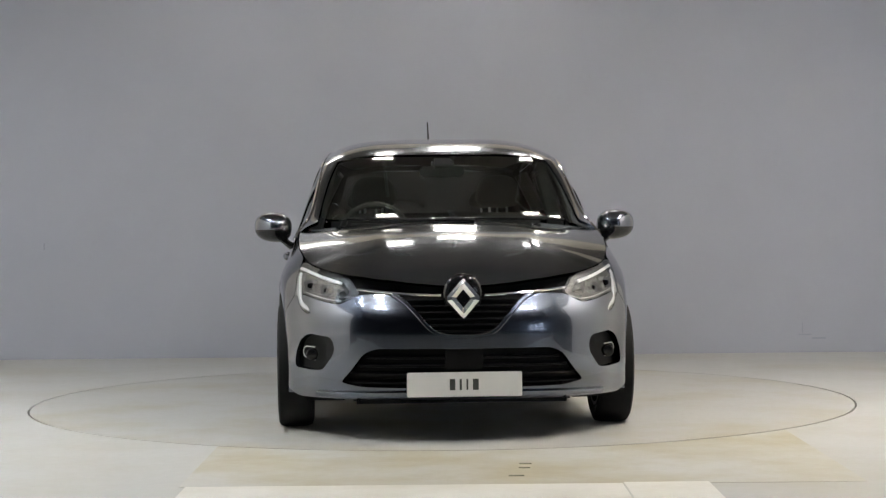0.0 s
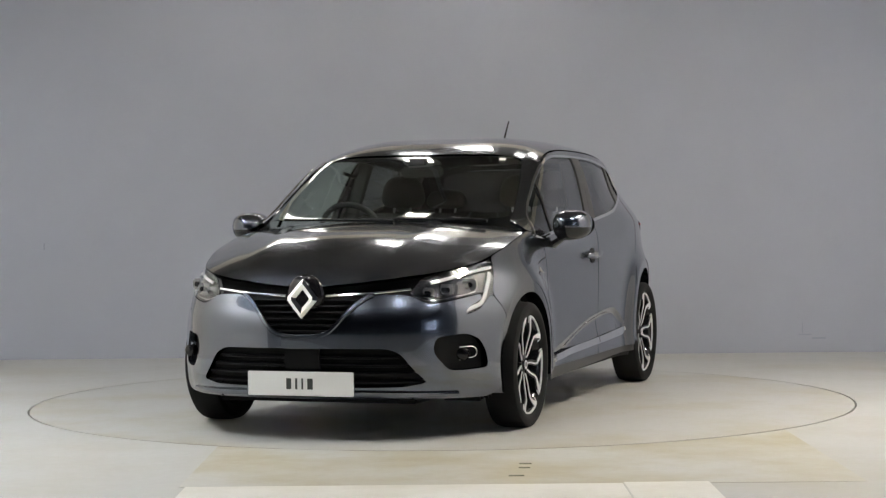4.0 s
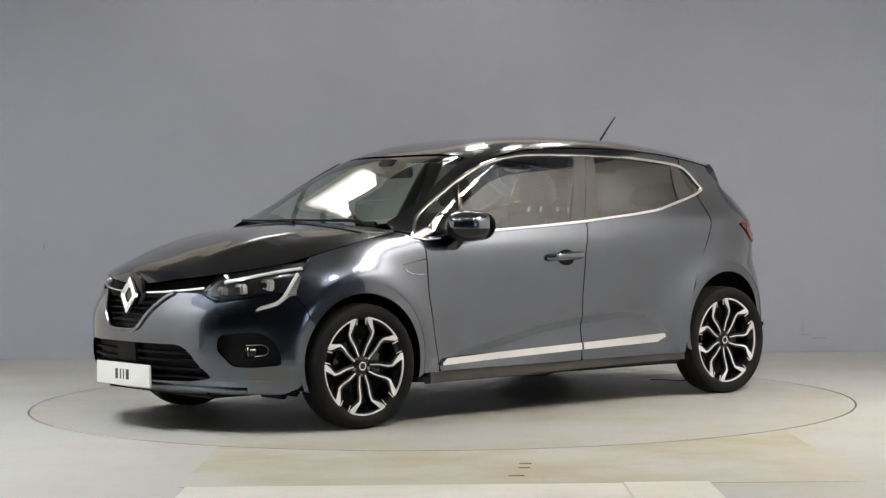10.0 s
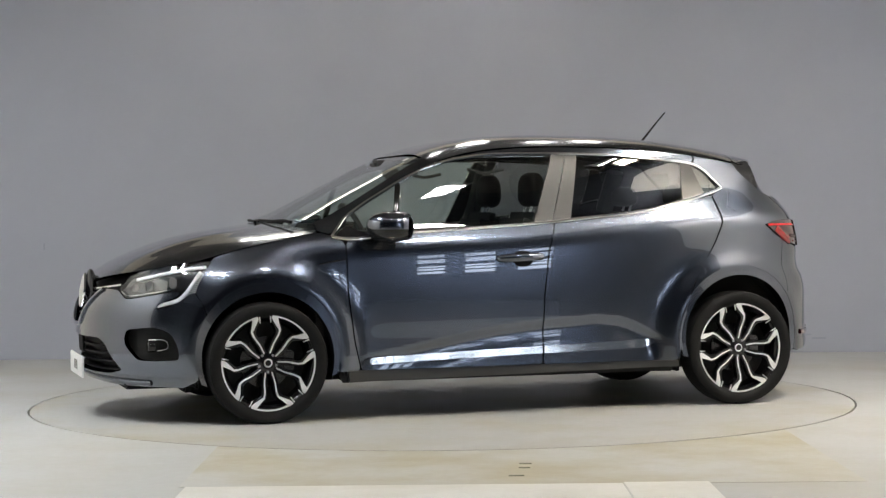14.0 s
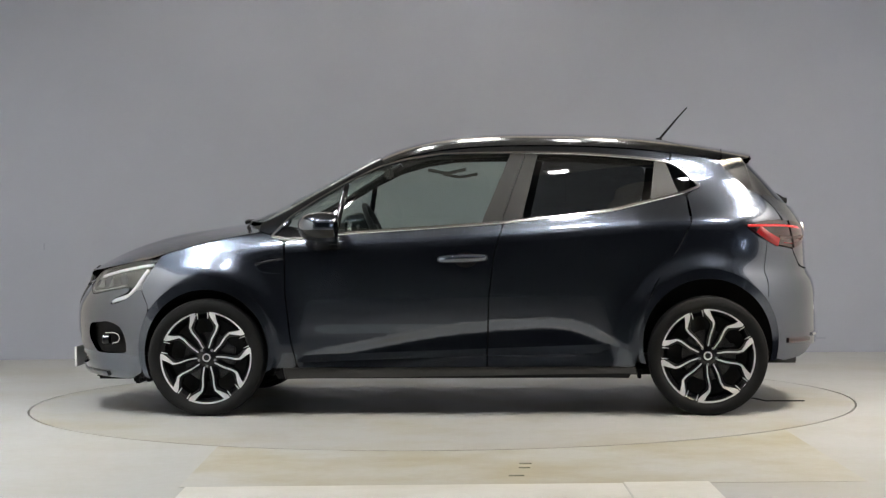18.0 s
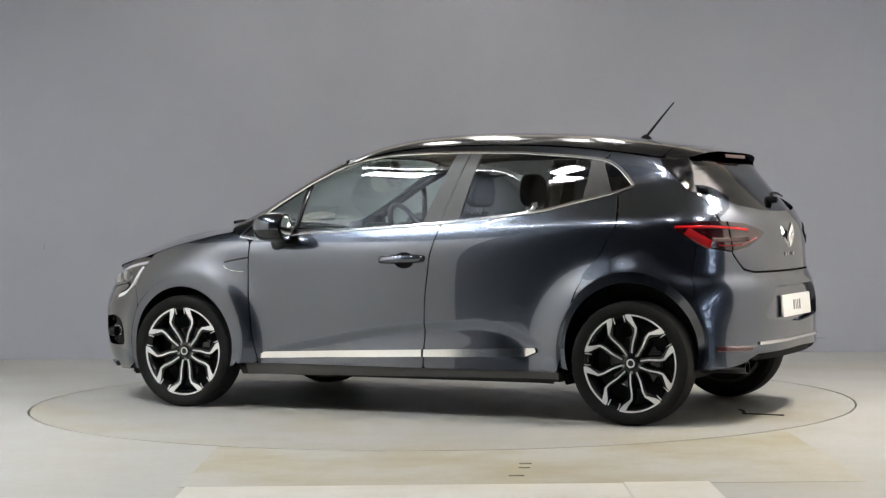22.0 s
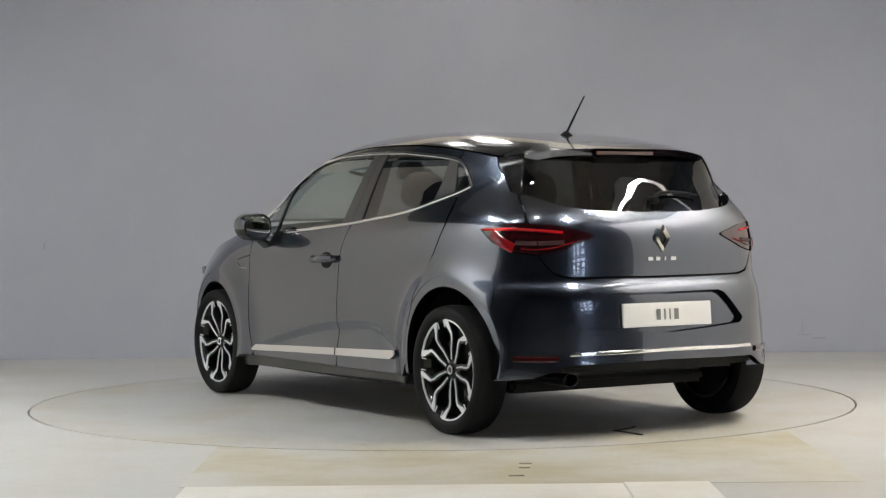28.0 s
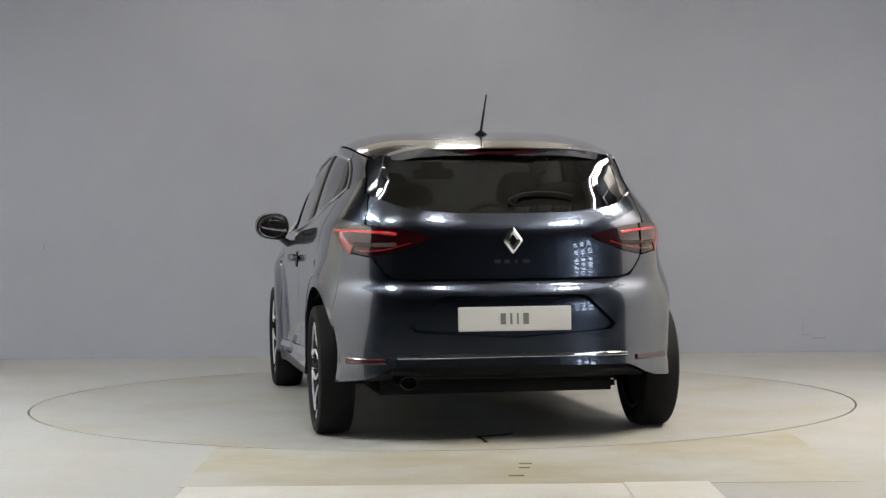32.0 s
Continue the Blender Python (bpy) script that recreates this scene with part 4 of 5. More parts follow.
part("underbody", box_bm(-1.45, 1.90, -.58, .58, .185, .25, .02), M_DARK, car, "black underbody")
part("underbody", box_bm(-.90, .90, -.75, .75, .19, .26, .02), M_DARK, car, "black underbody")
part("boot_floor", box_bm(-1.83, -1.40, -.56, .56, .312, .335, .01), M_DARK, car, "black underside of the boot")
part("engine_bay", box_bm(1.0, 1.95, -.55, .55, .25, .70, .05), M_DARK, car)
for x in (WHEEL_X, -WHEEL_X):
    for sgn in (1, -1):
        bm = bmesh.new()
        prof = arc(0, 0, .375, -25, 205 if x > 0 else 189, 24)
        a = [bm.verts.new((x + u, sgn * .775, .36 + v)) for u, v in prof]
        b = [bm.verts.new((x + u, sgn * .55, .36 + v)) for u, v in prof]
        for i in range(len(a) - 1):
            bm.faces.new((a[i], a[i + 1], b[i + 1], b[i]))
        bm.faces.new(b)
        part("wheel_housing", bm, M_DARK, car, "black wheel arch liner")


# wheels
def arm_bm(pts, width, y0, y1, deep=.03):
    """A bent flat bar in the wheel's plane, from (angle, radius) points and their widths."""
    bm = bmesh.new()
    c = [Vector((r * math.sin(radians(a)), 0, r * math.cos(radians(a)))) for a, r in pts]
    rows = []
    for i, q in enumerate(c):
        t = (c[min(i + 1, len(c) - 1)] - c[max(i - 1, 0)]).normalized()
        n = Vector((t.z, 0, -t.x)) * width[i] / 2
        yy = y0 + (y1 - y0) * (q.length / .24)
        rows.append([bm.verts.new(q + n + Vector((0, yy, 0))), bm.verts.new(q - n + Vector((0, yy, 0))), bm.verts.new(q - n * (1 + 10 * deep) + Vector((0, yy - deep, 0))), bm.verts.new(q + n * (1 + 10 * deep) + Vector((0, yy - deep, 0)))])
    for a, b in zip(rows, rows[1:]):
        for k in range(4):
            bm.faces.new((a[k], a[(k + 1) % 4], b[(k + 1) % 4], b[k]))
    bm.faces.new(rows[0])
    bm.faces.new(rows[-1])
    return bm


def build_wheel(phase):
    """A wheel at the origin, its face towards +y."""
    top = new("wheel")
    part("tyre", lathe_bm([(.226, .044), (.238, .052), (.248, .064), (.266, .072), (.287, .070), (.299, .061), (.304, .042), (.306, 0), (.304, -.06), (.296, -.09), (.27, -.10), (.235, -.09), (.222, -.075)], 72), M_RUBBER, top, "black rubber tyre", True)
    rim = part("rim", lathe_bm([(.240, .050), (.236, .051), (.228, .044), (.212, .026), (.204, -.02), (.205, -.09), (.222, -.09)], 72), M_GLOSSBLACK, top, "gloss black alloy rim", True)
    part("brake_disc", lathe_bm([(.06, -.03), (.13, -.03), (.13, -.045), (.06, -.045)], 40, "y", True), M_LAMPDARK, top, "dark steel brake disc", True)
    part("rim_back", lathe_bm([(0, -.06), (.21, -.06)], 40), M_DARK, top)
    part("caliper", box_bm(-.145, -.08, -.055, -.012, -.05, .06, .01), M_LAMPDARK, top)
    part("hub", lathe_bm([(0, .035), (.026, .034), (.030, .028), (.060, .020), (.066, 0), (.066, -.03)], 40), M_GLOSSBLACK, top, "", True)
    part("hub_cap", lathe_bm([(0, .0375), (.022, .037), (.025, .033), (.025, .03)], 32), M_GLOSSBLACK, top, "dark hub cap", True)
    part("cap_ring", lathe_bm([(.015, .0372), (.0165, .0395), (.0205, .039), (.022, .0368)], 32), M_ALLOY, top, "silver cap ring", True)
    for k in range(5):
        a = math.radians(72 * k + 36)
        part("wheel_bolt", lathe_bm([(0, .03), (.006, .03), (.008, .02)], 8), M_STEEL, top).location = (.045 * math.sin(a), 0, .045 * math.cos(a))
    for k in range(5):
        base = 72 * k + phase
        for sgn in (1, -1):
            pts = [(base + sgn * a, r) for a, r in ((16, .050), (20, .10), (24, .150), (23, .172), (17, .198), (13, .220), (12.5, .234))]
            sp = part("spoke", arm_bm(pts, (.024, .026, .028, .030, .034, .040, .044), .022, .052), M_GLOSSBLACK, top, "gloss black spoke")
            pts2 = [(base + sgn * a, r) for a, r in ((17, .050), (20.5, .10), (24.8, .150), (24.0, .176), (18, .198), (14.5, .216), (12, .2355))]
            part("spoke_face", arm_bm(pts2, (.006, .007, .008, .010, .017, .025, .030), .0245, .0555, .004), M_ALLOY, top, "machined silver spoke edge")
            part("spoke_face", arm_bm([(base + sgn * a, r) for a, r in ((7.5, .203), (7.2, .218), (6.8, .235))], (.003, .004, .005), .0245, .0550, .004), M_ALLOY, top, "machined silver spoke edge")
        arcp = [(base + 9 + i * 54 / 12, .2355) for i in range(13)]
        part("rim_edge", arm_bm(arcp, [.0075] * 13, .0255, .0560), M_ALLOY, top, "machined silver rim edge")
    return top


def mount(top, x, sgn, turn):
    top.parent = car
    top.matrix_basis = Matrix.Translation((x, sgn * .790, WHEEL_Z)) @ (pose(0, 0, 0) if sgn > 0 else pose(0, 0, 0, 0, 0, 180))
    return top


mount(build_wheel(4), WHEEL_X, 1, 0)
mount(build_wheel(14), -WHEEL_X, 1, 0)
mount(build_wheel(30), WHEEL_X, -1, 0)
mount(build_wheel(50), -WHEEL_X, -1, 0)


# side trims, handles and small outer parts
for pts in ([(.806, .277), (.812, .287), (.775, .311), (-.160, .343), (-.160, .306)], [(-.172, .306), (-.172, .343), (-.792, .364), (-.801, .345), (-.735, .318)]):
    panel("door_trim", pts, lambda u, v: np.stack([u, side(u, u * 0 + .34)[..., 1] + (.34 - v) * .10, v], -1), M_CHROME, car, "chrome strip low on the door", mirror=True, raise_by=.012, rim=.014, soft=0, step=.02)


def skin_y(x, z):
    return float(side(np.array([x]), np.array([z]))[0, 1])


for sgn in (1, -1):
    y0 = skin_y(-.06, .805)
    # Raised dark disc stands in for the shade inside the painted handle recess.
    panel("handle_recess", [(-.06 + .058 * math.cos(a), .800 + .042 * math.sin(a)) for a in np.linspace(0, 2 * math.pi, 28, endpoint=False)], (lambda u, v: side(u, v) * np.array([1, sgn, 1])), M_HANDLESHADE, car, "dark disc for the shade in the door handle recess", raise_by=.004, rim=.004, soft=0, step=.02)
    pts = [(.080, sgn * (y0 + .006), .802), (.066, sgn * (y0 + .022), .803), (.03, sgn * (y0 + .034), .805), (-.05, sgn * (y0 + .040), .808), (-.12, sgn * (y0 + .034), .810), (-.158, sgn * (y0 + .022), .811), (-.170, sgn * (y0 + .006), .811)]
    part("door_handle", tube_bm(pts, [.008, .012, .014, .014, .014, .012, .008], 12, 1.5), M_PAINT, car, "grey door handle", True)
    ribbon("wing_badge", [(1.030, .768), (1.012, .752), (.985, .742), (.950, .738), (.905, .737)], .003, lambda u, v: side(u, v) * np.array([1, sgn, 1]), M_CHROME, car, "small chrome tick on the wing", height=.005, step=.008)
    ribbon("wing_line", [(1.03, .787), (.96, .802), (.885, .812)], .008, lambda u, v: side(u, v) * np.array([1, sgn, 1]), M_GLOSSBLACK, car, height=.002, step=.02)

# door mirrors
def door_mirror(sgn):
    top = new("door_mirror")
    top.parent = car
    top.location = (.665, sgn * .905, .974)
    for name, mat, lo, hi, grow, label in (("mirror_cap", M_PAINT, -.012, 1, 1.0, "grey mirror cap"), ("mirror_skirt", M_GLOSSBLACK, -1, -.010, .985, "black lower mirror shell")):
        bm = bmesh.new()
        bmesh.ops.create_uvsphere(bm, u_segments=40, v_segments=28, radius=1)
        for v in bm.verts:
            x, y, z = v.co
            k = (abs(x) ** 2.5 + abs(y) ** 2.5 + abs(z) ** 2.5) ** (1 / 2.5)
            x, y, z = x / k, y / k, z / k
            x *= 1 - .30 * max(0, y * sgn)
            v.co = (max(x * .130, -.070 - sgn * y * .019) * grow, y * .098 * grow, min(max((z * (.079 - .006 * y * sgn) + .004 * y * sgn) * grow, lo), hi))
        part(name, bm, mat, top, label, True)
    bm = bmesh.new()
    bmesh.ops.create_uvsphere(bm, u_segments=36, v_segments=12, radius=1)
    for v in bm.verts:
        v.co = (v.co.x * .003 - .0735 - sgn * v.co.y * .0165, v.co.y * .084, v.co.z * .064)
    part("mirror_glass", bm, M_MIRROR, top, "mirror glass", True)
    bm = bmesh.new()
    bmesh.ops.create_uvsphere(bm, u_segments=36, v_segments=12, radius=1)
    for v in bm.verts:
        k = (abs(v.co.y) ** 3 + abs(v.co.z) ** 3) ** (1 / 3) or 1
        v.co = (v.co.x * .006 - .068 - sgn * v.co.y * .0185, v.co.y * .094, v.co.z * .072)
    part("mirror_bezel", bm, M_GLOSSBLACK, top, "black mirror surround", True)
    part("mirror_stalk", tube_bm([(.030, -sgn * .105, -.105), (.025, -sgn * .075, -.085), (.015, -sgn * .045, -.06), (.0, -sgn * .015, -.045)], [.045, .038, .036, .040], 12, .5), M_GLOSSBLACK, top, "black mirror foot", True)
    part("mirror_base", tube_bm([(.055, -sgn * .112, -.098), (-.09, -sgn * .110, -.085)], [.020, .012], 10, .6), M_GLOSSBLACK, top, "black mirror base", True)
    return top


door_mirror(1)
door_mirror(-1)
panel("mirror_sail", [(.93, .93), (.87, .985), (.80, .955), (.735, .935), (.863, .914)], side, M_GLOSSBLACK, car, "black sail panel before the door mirror", mirror=True, raise_by=-.003, rim=.003, step=.02)


# badges: a plain lozenge ring
def lozenge(name, x, z, h, w, rear, label):
    top = new(name)
    top.parent = car
    top.matrix_basis = pose(x, 0, z, 0, (-8 if not rear else 4), 180 if rear else 0)
    bm = bmesh.new()
    prof = ((1.0, 0.0), (.97, .010), (.70, .018), (.42, .008), (.40, 0.0))
    corner = [(0, 1), (.14, .90), (1, .10), (1, -.10), (.14, -.90), (0, -1), (-.14, -.90), (-1, -.10), (-1, .10), (-.14, .90)]
    rings = [[bm.verts.new((d, cy * k * w / 2, cz * (k if k > .9 else k * 1.05) * h / 2)) for cy, cz in corner] for k, d in prof]
    for a, b in zip(rings, rings[1:] + rings[:1]):
        for i in range(len(corner)):
            bm.faces.new((a[i], a[(i + 1) % len(corner)], b[(i + 1) % len(corner)], b[i]))
    part("badge_ring", bm, M_CHROME, top, label)
    part("badge_ground", box_bm(-.004, .003, -w * .21, w * .21, -h * .21, h * .21), M_GLOSSBLACK, top)
    return top


lozenge("front_badge", 2.098, .652, .188, .150, False, "chrome lozenge ring")
lozenge("rear_badge", -1.852, .914, .128, .086, True, "chrome lozenge ring")
bm = bmesh.new()
bmesh.ops.create_uvsphere(bm, u_segments=24, v_segments=12, radius=1)
for v in bm.verts:
    v.co = (v.co.x * .03 + 2.062, v.co.y * .092, v.co.z * .098 + .668)
part("badge_plinth", bm, M_GLOSSBLACK, car, "gloss black badge plinth", True)
for y, w in ((.072, .030), (.028, .026), (-.014, .010), (-.062, .034)):
    xx = float(tail_face(np.array([abs(y)]), np.array([.818]))[0, 0])
    part("tailgate_mark", box_bm(xx - .004, xx + .002, y - w / 2, y + w / 2, .810, .827, .0015), M_CHROME, car, "plain chrome bar")

# aerial
aerial = new("aerial")
aerial.parent = car
aerial.location = (-1.082, 0, float(ROOF(-1.10)) - .004)
part("aerial_base", lathe_bm([(.034, 0), (.033, .006), (.022, .016), (.010, .026), (0, .028)], 24, "z"), M_BLACK, aerial, "black aerial foot", True)
part("aerial_mast", tube_bm([(0, 0, .012), (-.052, 0, .073), (-.106, 0, .135), (-.158, 0, .192)], [.0065, .006, .0045, .0035], 10), M_BLACK, aerial, "black rod", True)

# wipers
def on(lift, pts, off):
    a = np.array(pts, float)
    q = lift(a[:, 0], a[:, 1])
    return [tuple(k + np.array(off)) for k in q]


part("rear_wiper", tube_bm(on(rear_glass_face, [(-.02, 1.098), (-.07, 1.119), (-.14, 1.127), (-.22, 1.125), (-.31, 1.110)], (-.020, 0, .004)), [.014, .010, .007, .006, .004], 8), M_BLACK, car, "black rear wiper", True)
part("wiper_pivot", lathe_bm([(0, -.045), (.016, -.042), (.018, -.02), (.018, .01)], 16, "x"), M_BLACK, car).location = tuple(on(rear_glass_face, [(-.02, 1.093)], (0, 0, 0))[0])
for a, b in ((.10, -.52), (.56, -.02)):
    ys = np.linspace(a, b, 8)
    part("wiper", tube_bm(on(nose_face, [(y, 1.005 + .008 * i / 7) for i, y in enumerate(ys)], (.010, 0, .000)), .006, 8), M_BLACK, car, "black windscreen wiper", True)
    part("wiper_arm", tube_bm(on(nose_face, [(a + .02, 1.001), (a - .06, 1.008), (a - .18, 1.012)], (.014, 0, .000)), [.009, .008, .006], 8), M_BLACK, car, "", True)
panel("scuttle", across([(1.19, 0), (1.175, .3), (1.14, .55), (1.09, .70), (1.02, .735), (1.0, .66), (1.08, .4), (1.12, 0)]), lambda u, v: bonnet_top(u, v) - np.array([0, 0, .022]), M_BLACK, car, "black plastic scuttle", rim=.01)
panel("sticker", [(.45, 1.332), (.485, 1.330), (.488, 1.316), (.452, 1.318)], nose_face, M_PLATE, car, "small white windscreen sticker", raise_by=.002, rim=0, soft=0, step=.02)

ribbon("grille_surround", [(.32, .668), (.285, .655), (.25, .622), (.205, .575), (.155, .516), (.12, .490), (.06, .484), (0, .483), (-.06, .484), (-.12, .490), (-.155, .516), (-.205, .575), (-.25, .622), (-.285, .655), (-.32, .668)], .020, nose_face, M_PAINT, car, "painted lip round the grille", height=.012)

# lower front lip, deflectors, tow cover
ribbon("front_lip", [(-fy(.66, .2)[0], .209), (-fy(.5, .2)[0], .215), (-fy(.25, .2)[0], .22), (0, .222), (fy(.25, .2)[0], .22), (fy(.5, .2)[0], .215), (fy(.66, .2)[0], .209)], .03, wrap, M_PAINT, car, "painted chin lip", height=.012)
part("undertray", box_bm(1.5, 1.96, -.50, .50, .165, .20, .015), M_BLACK, car, "black plastic undertray")
for sgn in (1, -1):
    part("air_deflector", box_bm(1.66, 1.70, sgn * .63 - .10, sgn * .63 + .10, .16, .20, .010), M_BLACK, car, "black air deflector")
    part("arch_guard", box_bm(1.600, 1.640, sgn * .69 - .06, sgn * .69 + .06, .17, .32, .012), M_BLACK, car, "black arch guard before the wheel")
    part("mud_flap", box_bm(-.955, -.935, sgn * .75 - .05, sgn * .75 + .05, .185, .235, .004), M_BLACK, car)

# lamp interiors
for sgn in (1, -1):
    ft = lambda u, v: wrap(u, v) + .0
    ribbon("tail_strip", [(sgn * u, v) for u, v in [fx(-1.50, .962), fx(-1.58, .962), fx(-1.66, .962), ry(.64, .958), ry(.58, .952), ry(.52, .945)]], .014, ft, M_GLOWRED, car, "bright red light line", height=.011)
    ribbon("tail_strip", [(sgn * u, v) for u, v in [fx(-1.555, .945), fx(-1.585, .920), fx(-1.625, .893), fx(-1.66, .875)]], .046, ft, M_RED, car, "bright red light line", height=.010)
    ribbon("tail_clear", [(sgn * u, v) for u, v in [fx(-1.665, .900), ry(.66, .897), ry(.58, .896), ry(.52, .900)]], .020, ft, M_SMOKE, car, "smoked clear reversing light", height=.010)
    ribbon("tail_strip", [(sgn * u, v) for u, v in [fx(-1.69, .872), ry(.64, .866), ry(.56, .876), ry(.46, .905)]], .006, ft, M_RED, car, "bright red light line", height=.011)
    ribbon("tail_gap", [(sgn * u, v) for u, v in [ry(.622, .985), ry(.622, .845)]], .005, ft, M_GLOSSBLACK, car, "", height=.012)

# cabin
part("cabin_floor", box_bm(-1.5, 1.0, -.70, .70, .26, .30), M_TRIM, car)
part("bulkhead", box_bm(.98, 1.02, -.72, .72, .25, .95), M_TRIM, car)
part("dashboard", box_bm(.62, 1.08, -.70, .70, .74, .955, .05), M_TRIM, car, "black dashboard", True)
part("instrument_hood", box_bm(.66, .86, -.52, -.22, .93, .99, .025), M_TRIM, car, "", True)
part("screen", box_bm(.64, .655, -.09, .10, .82, 1.0, .006), M_GLOSSBLACK, car, "upright black centre screen")
part("console", box_bm(-.2, .70, -.12, .12, .29, .58, .04), M_TRIM, car, "black centre console", True)
wheel_ob = new("steering_wheel")
wheel_ob.parent = car
wheel_ob.matrix_basis = pose(.52, -.37, .93, 0, -65, 0)
bm = bmesh.new()
R1, R2 = .178, .016
rr = [[bm.verts.new(((R1 + R2 * math.cos(b)) * math.cos(a), (R1 + R2 * math.cos(b)) * math.sin(a), R2 * math.sin(b))) for b in np.linspace(0, 2 * math.pi, 8, endpoint=False)] for a in np.linspace(0, 2 * math.pi, 40, endpoint=False)]
for i in range(40):
    for k in range(8):
        bm.faces.new((rr[i][k], rr[(i + 1) % 40][k], rr[(i + 1) % 40][(k + 1) % 8], rr[i][(k + 1) % 8]))
part("steering_rim", bm, M_TRIM, wheel_ob, "black steering wheel rim", True)
part("steering_boss", box_bm(-.07, .07, -.07, .07, -.03, .012, .02), M_TRIM, wheel_ob, "", True)
part("steering_spoke", box_bm(-.02, .02, -.17, .17, -.01, .008, .004), M_SATIN, wheel_ob)
part("cabin_mirror", box_bm(.40, .43, -.12, .12, 1.235, 1.295, .012), M_TRIM, car, "black cabin mirror", True)
part("camera_housing", box_bm(.40, .52, -.06, .06, 1.28, 1.335, .015), M_TRIM, car, "", True)


def seat(x, y, w, rear=False):
    top = new("seat")
    top.parent = car
    top.location = (x, y, 0)
    part("seat_cushion", box_bm(-.25, .26, -w / 2, w / 2, .40, .58, .06), M_SEAT, top, "black cloth cushion", True)
    bm = box_bm(-.06, .07, -w / 2 + .01, w / 2 - .01, .52, 1.06, .05)
    bmesh.ops.rotate(bm, cent=(0, 0, .52), matrix=Matrix.Rotation(radians(-16), 3, "Y"), verts=bm.verts)
    bmesh.ops.translate(bm, vec=(-.22, 0, 0), verts=bm.verts)
    part("seat_back", bm, M_SEAT, top, "black cloth seat back", True)
    for yy in ((0,) if not rear else (-.38, .38)):
        bm = bmesh.new()
        bmesh.ops.create_uvsphere(bm, u_segments=20, v_segments=14, radius=1)
        for v in bm.verts:
            k = (abs(v.co.x) ** 3 + abs(v.co.y) ** 3 + abs(v.co.z) ** 3) ** (1 / 3)
            q = v.co / k
            v.co = (q.x * .055 - (.40 if not rear else .36), yy + q.y * (.125 - .02 * q.z), (1.165 if not rear else 1.13) + q.z * (.095 if not rear else .06))
        part("head_restraint", bm, M_SEAT, top, "black head restraint", True)
        for d in (-.05, .05):
            part("restraint_post", tube_bm([(-.36, yy + d, 1.0), (-.40, yy + d, 1.12)], .007, 6), M_STEEL, top)
    return top


seat(.12, .36, .50)
seat(.12, -.36, .50)
seat(-.78, 0, 1.24, True)
panel("headlining", across([(.36, 0), (.34, .5), (.1, .58), (-.4, .60), (-1.0, .58), (-1.38, .48), (-1.38, 0)]), lambda u, v: roof_top(u, v) - np.array([0, 0, .03]), M_LINING, car, "grey headlining", rim=0, step=.06)
part("parcel_shelf", box_bm(-1.62, -1.22, -.55, .55, .99, 1.01, .005), M_TRIM, car, "black parcel shelf")
for sgn in (1, -1):
    part("pillar_inner", tube_bm([(-.25, sgn * .70, .95), (-.33, sgn * .61, 1.33)], .045, 8, .6), M_TRIM, car, "", True)
    part("pillar_inner", tube_bm([(-1.14, sgn * .69, 1.05), (-1.17, sgn * .58, 1.28)], .06, 8, .7), M_TRIM, car, "", True)
    part("grab_handle", tube_bm([(.15, sgn * .56, 1.27), (.05, sgn * .54, 1.25), (-.05, sgn * .56, 1.27)], .01, 6), M_TRIM, car, "", True)

# crack and cable slot on the deck
part("deck_slot", tube_bm([(-1.70, -.05, .002), (-1.735, .0, .002), (-1.755, .06, .002), (-1.775, .128, .002), (-1.87, .122, .002), (-1.985, .128, .002)], .010, 6, .4), M_GAP, disc, "dark crooked slot in the deck")


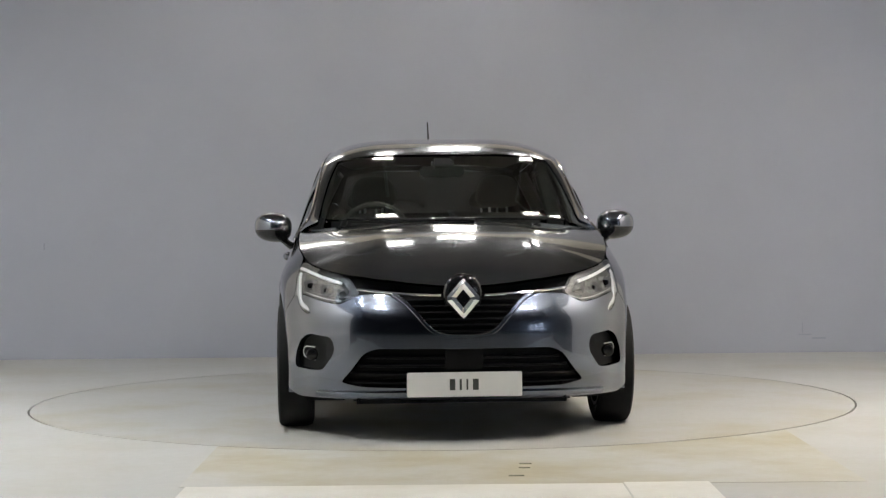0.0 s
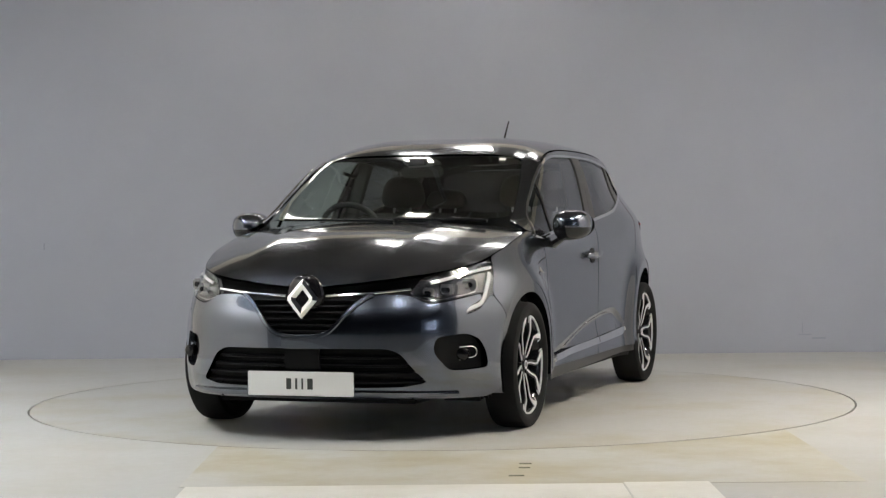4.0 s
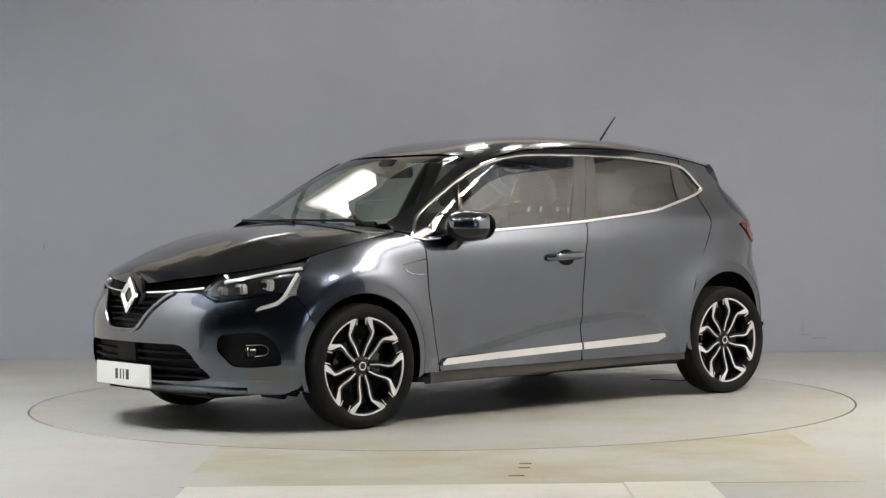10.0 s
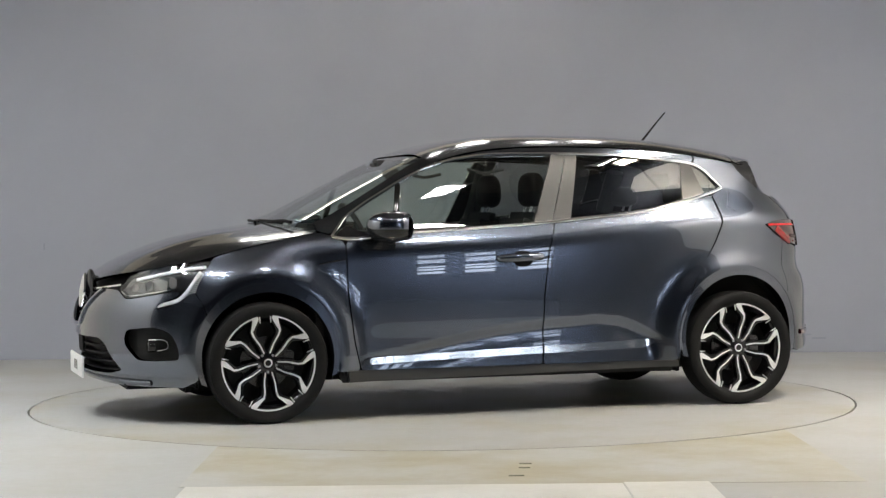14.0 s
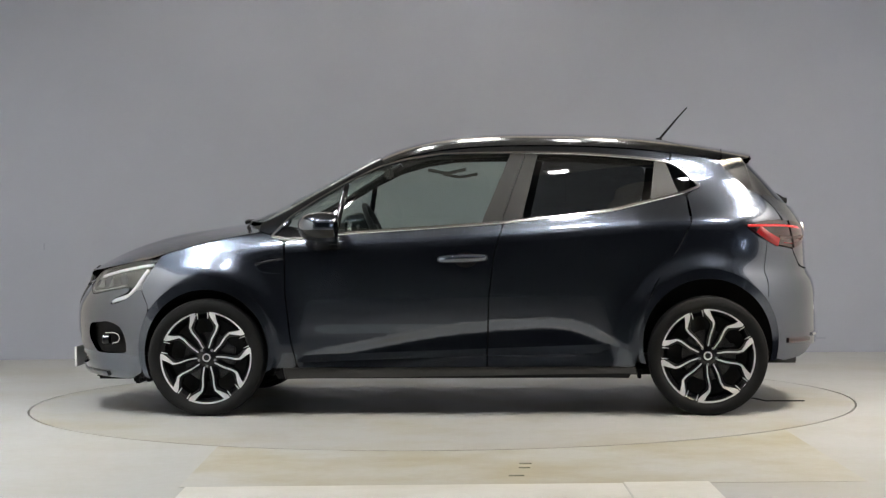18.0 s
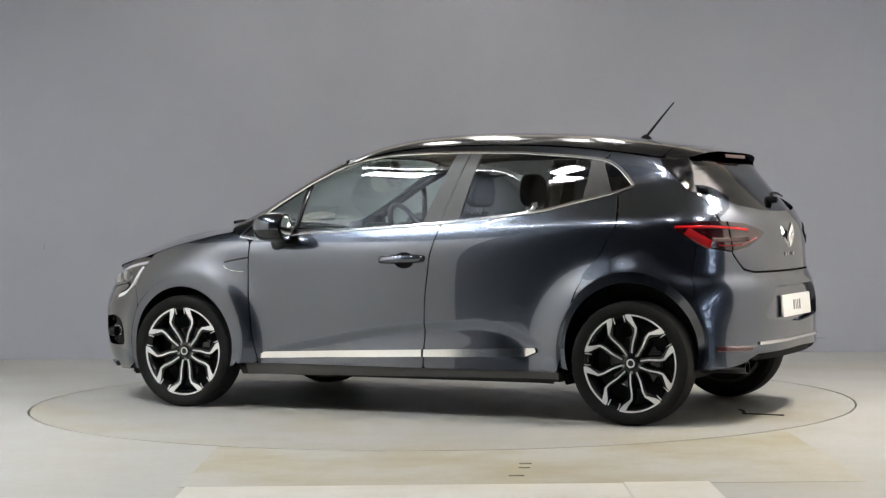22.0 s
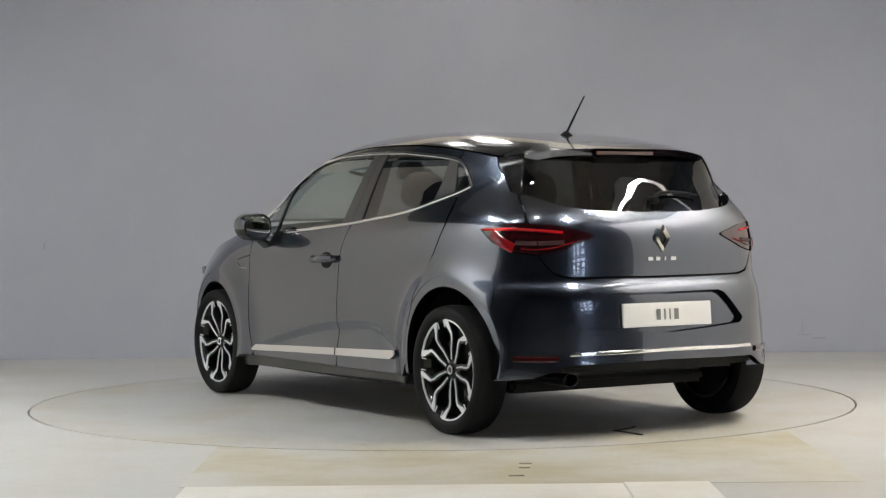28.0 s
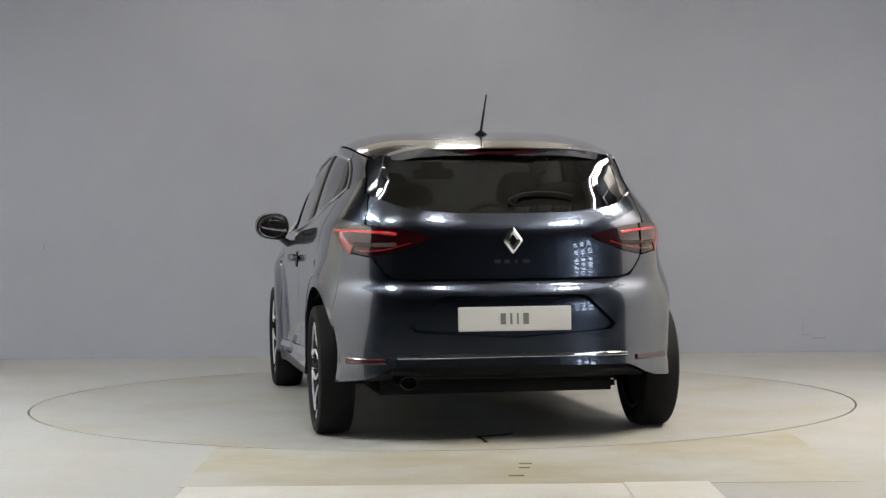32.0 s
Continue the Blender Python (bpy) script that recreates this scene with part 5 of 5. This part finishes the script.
# parts of parts
OWNERS = {"headlamp_lens": "headlamp", "daylight_strip": "headlamp", "projector": "headlamp", "projector_lens": "headlamp", "lamp_divider": "headlamp", "lamp_tick": "headlamp", "lamp_edge": "headlamp",
          "tail_strip": "tail_lamp", "tail_clear": "tail_lamp", "tail_gap": "tail_lamp", "door_handle": "front_door", "handle_recess": "front_door",
          "door_trim": "front_door rear_door", "front_window": "front_door", "corner_window": "front_door", "rear_window": "rear_door", "pillar_trim": "front_door rear_door",
          "window_bar": "front_door", "mirror_sail": "front_door", "quarter_window": "rear_quarter", "rear_fin": "rear_quarter", "fog_chrome": "fog_recess", "fog_lamp": "fog_recess",
          "rear_screen": "tailgate", "rear_wiper": "tailgate", "wiper_pivot": "tailgate", "tailgate_mark": "tailgate", "brake_light": "spoiler", "spoiler_underside": "spoiler",
          "grille_slat": "lower_grille upper_grille", "grille_chrome": "upper_grille", "grille_surround": "front_bumper", "sensor_cover": "lower_grille", "front_lip": "front_bumper",
          "reflector": "rear_bumper", "bumper_strip": "rear_bumper", "plate_recess": "rear_bumper", "diffuser": "rear_bumper", "wing_badge": "front_wing", "wing_line": "front_wing",
          "instrument_hood": "dashboard", "screen": "dashboard", "camera_housing": "cabin_mirror", "sticker": "windscreen", "wiper_arm": "scuttle", "wiper": "scuttle", "badge_plinth": "upper_grille"}


def plain(ob):
    return ob.name.split(".")[0]


def middle(ob):
    n = len(ob.data.vertices)
    co = np.empty(n * 3)
    ob.data.vertices.foreach_get("co", co)
    return ob.matrix_basis @ Vector(co.reshape(-1, 3).mean(0))


def promote(top):
    """Lets the first mesh under a grouping empty take its place and name."""
    name, label, kids = plain(top), top.get("label", ""), list(top.children)
    main = kids[0]
    main.parent, main.matrix_basis = top.parent, top.matrix_basis @ main.matrix_basis
    for k in kids[1:]:
        k.parent = main
    if label:
        main["label"] = label
    bpy.data.objects.remove(top)
    main.name = name


for ob in list(car.children):
    if ob.type == "EMPTY":
        promote(ob)
for ob in list(car.children_recursive):
    if plain(ob) == "projector_lens":
        ob.matrix_basis = ob.parent.matrix_basis @ ob.matrix_basis
        ob.parent = car
kids = list(car.children)
spots = {ob: middle(ob) for ob in kids}
for ob in kids:
    owner = OWNERS.get(plain(ob), "").split()
    if owner:
        best = min((k for k in kids if plain(k) in owner), key=lambda k: (spots[k] - spots[ob]).length)
        ob.parent = best
        ob.matrix_basis = best.matrix_basis.inverted() @ ob.matrix_basis
for ob in list(car.children):
    ob.location = ob.location + OFF


# ---------------------------------------------------------------- movement
TURN = ((0, -86.96), (3, -103.2), (6, -119.45), (9, -135.49), (13, -157.17), (19, -189.72), (23, -211.40), (28, -238.62), (32, -260.65))


def motions():
    turn = curve(TURN)
    rows = [(t / 2, pose(0, 0, 0, 0, 0, float(turn(t / 2)))) for t in range(65)]
    walk(car, rows)
    walk(disc, rows)


motions()
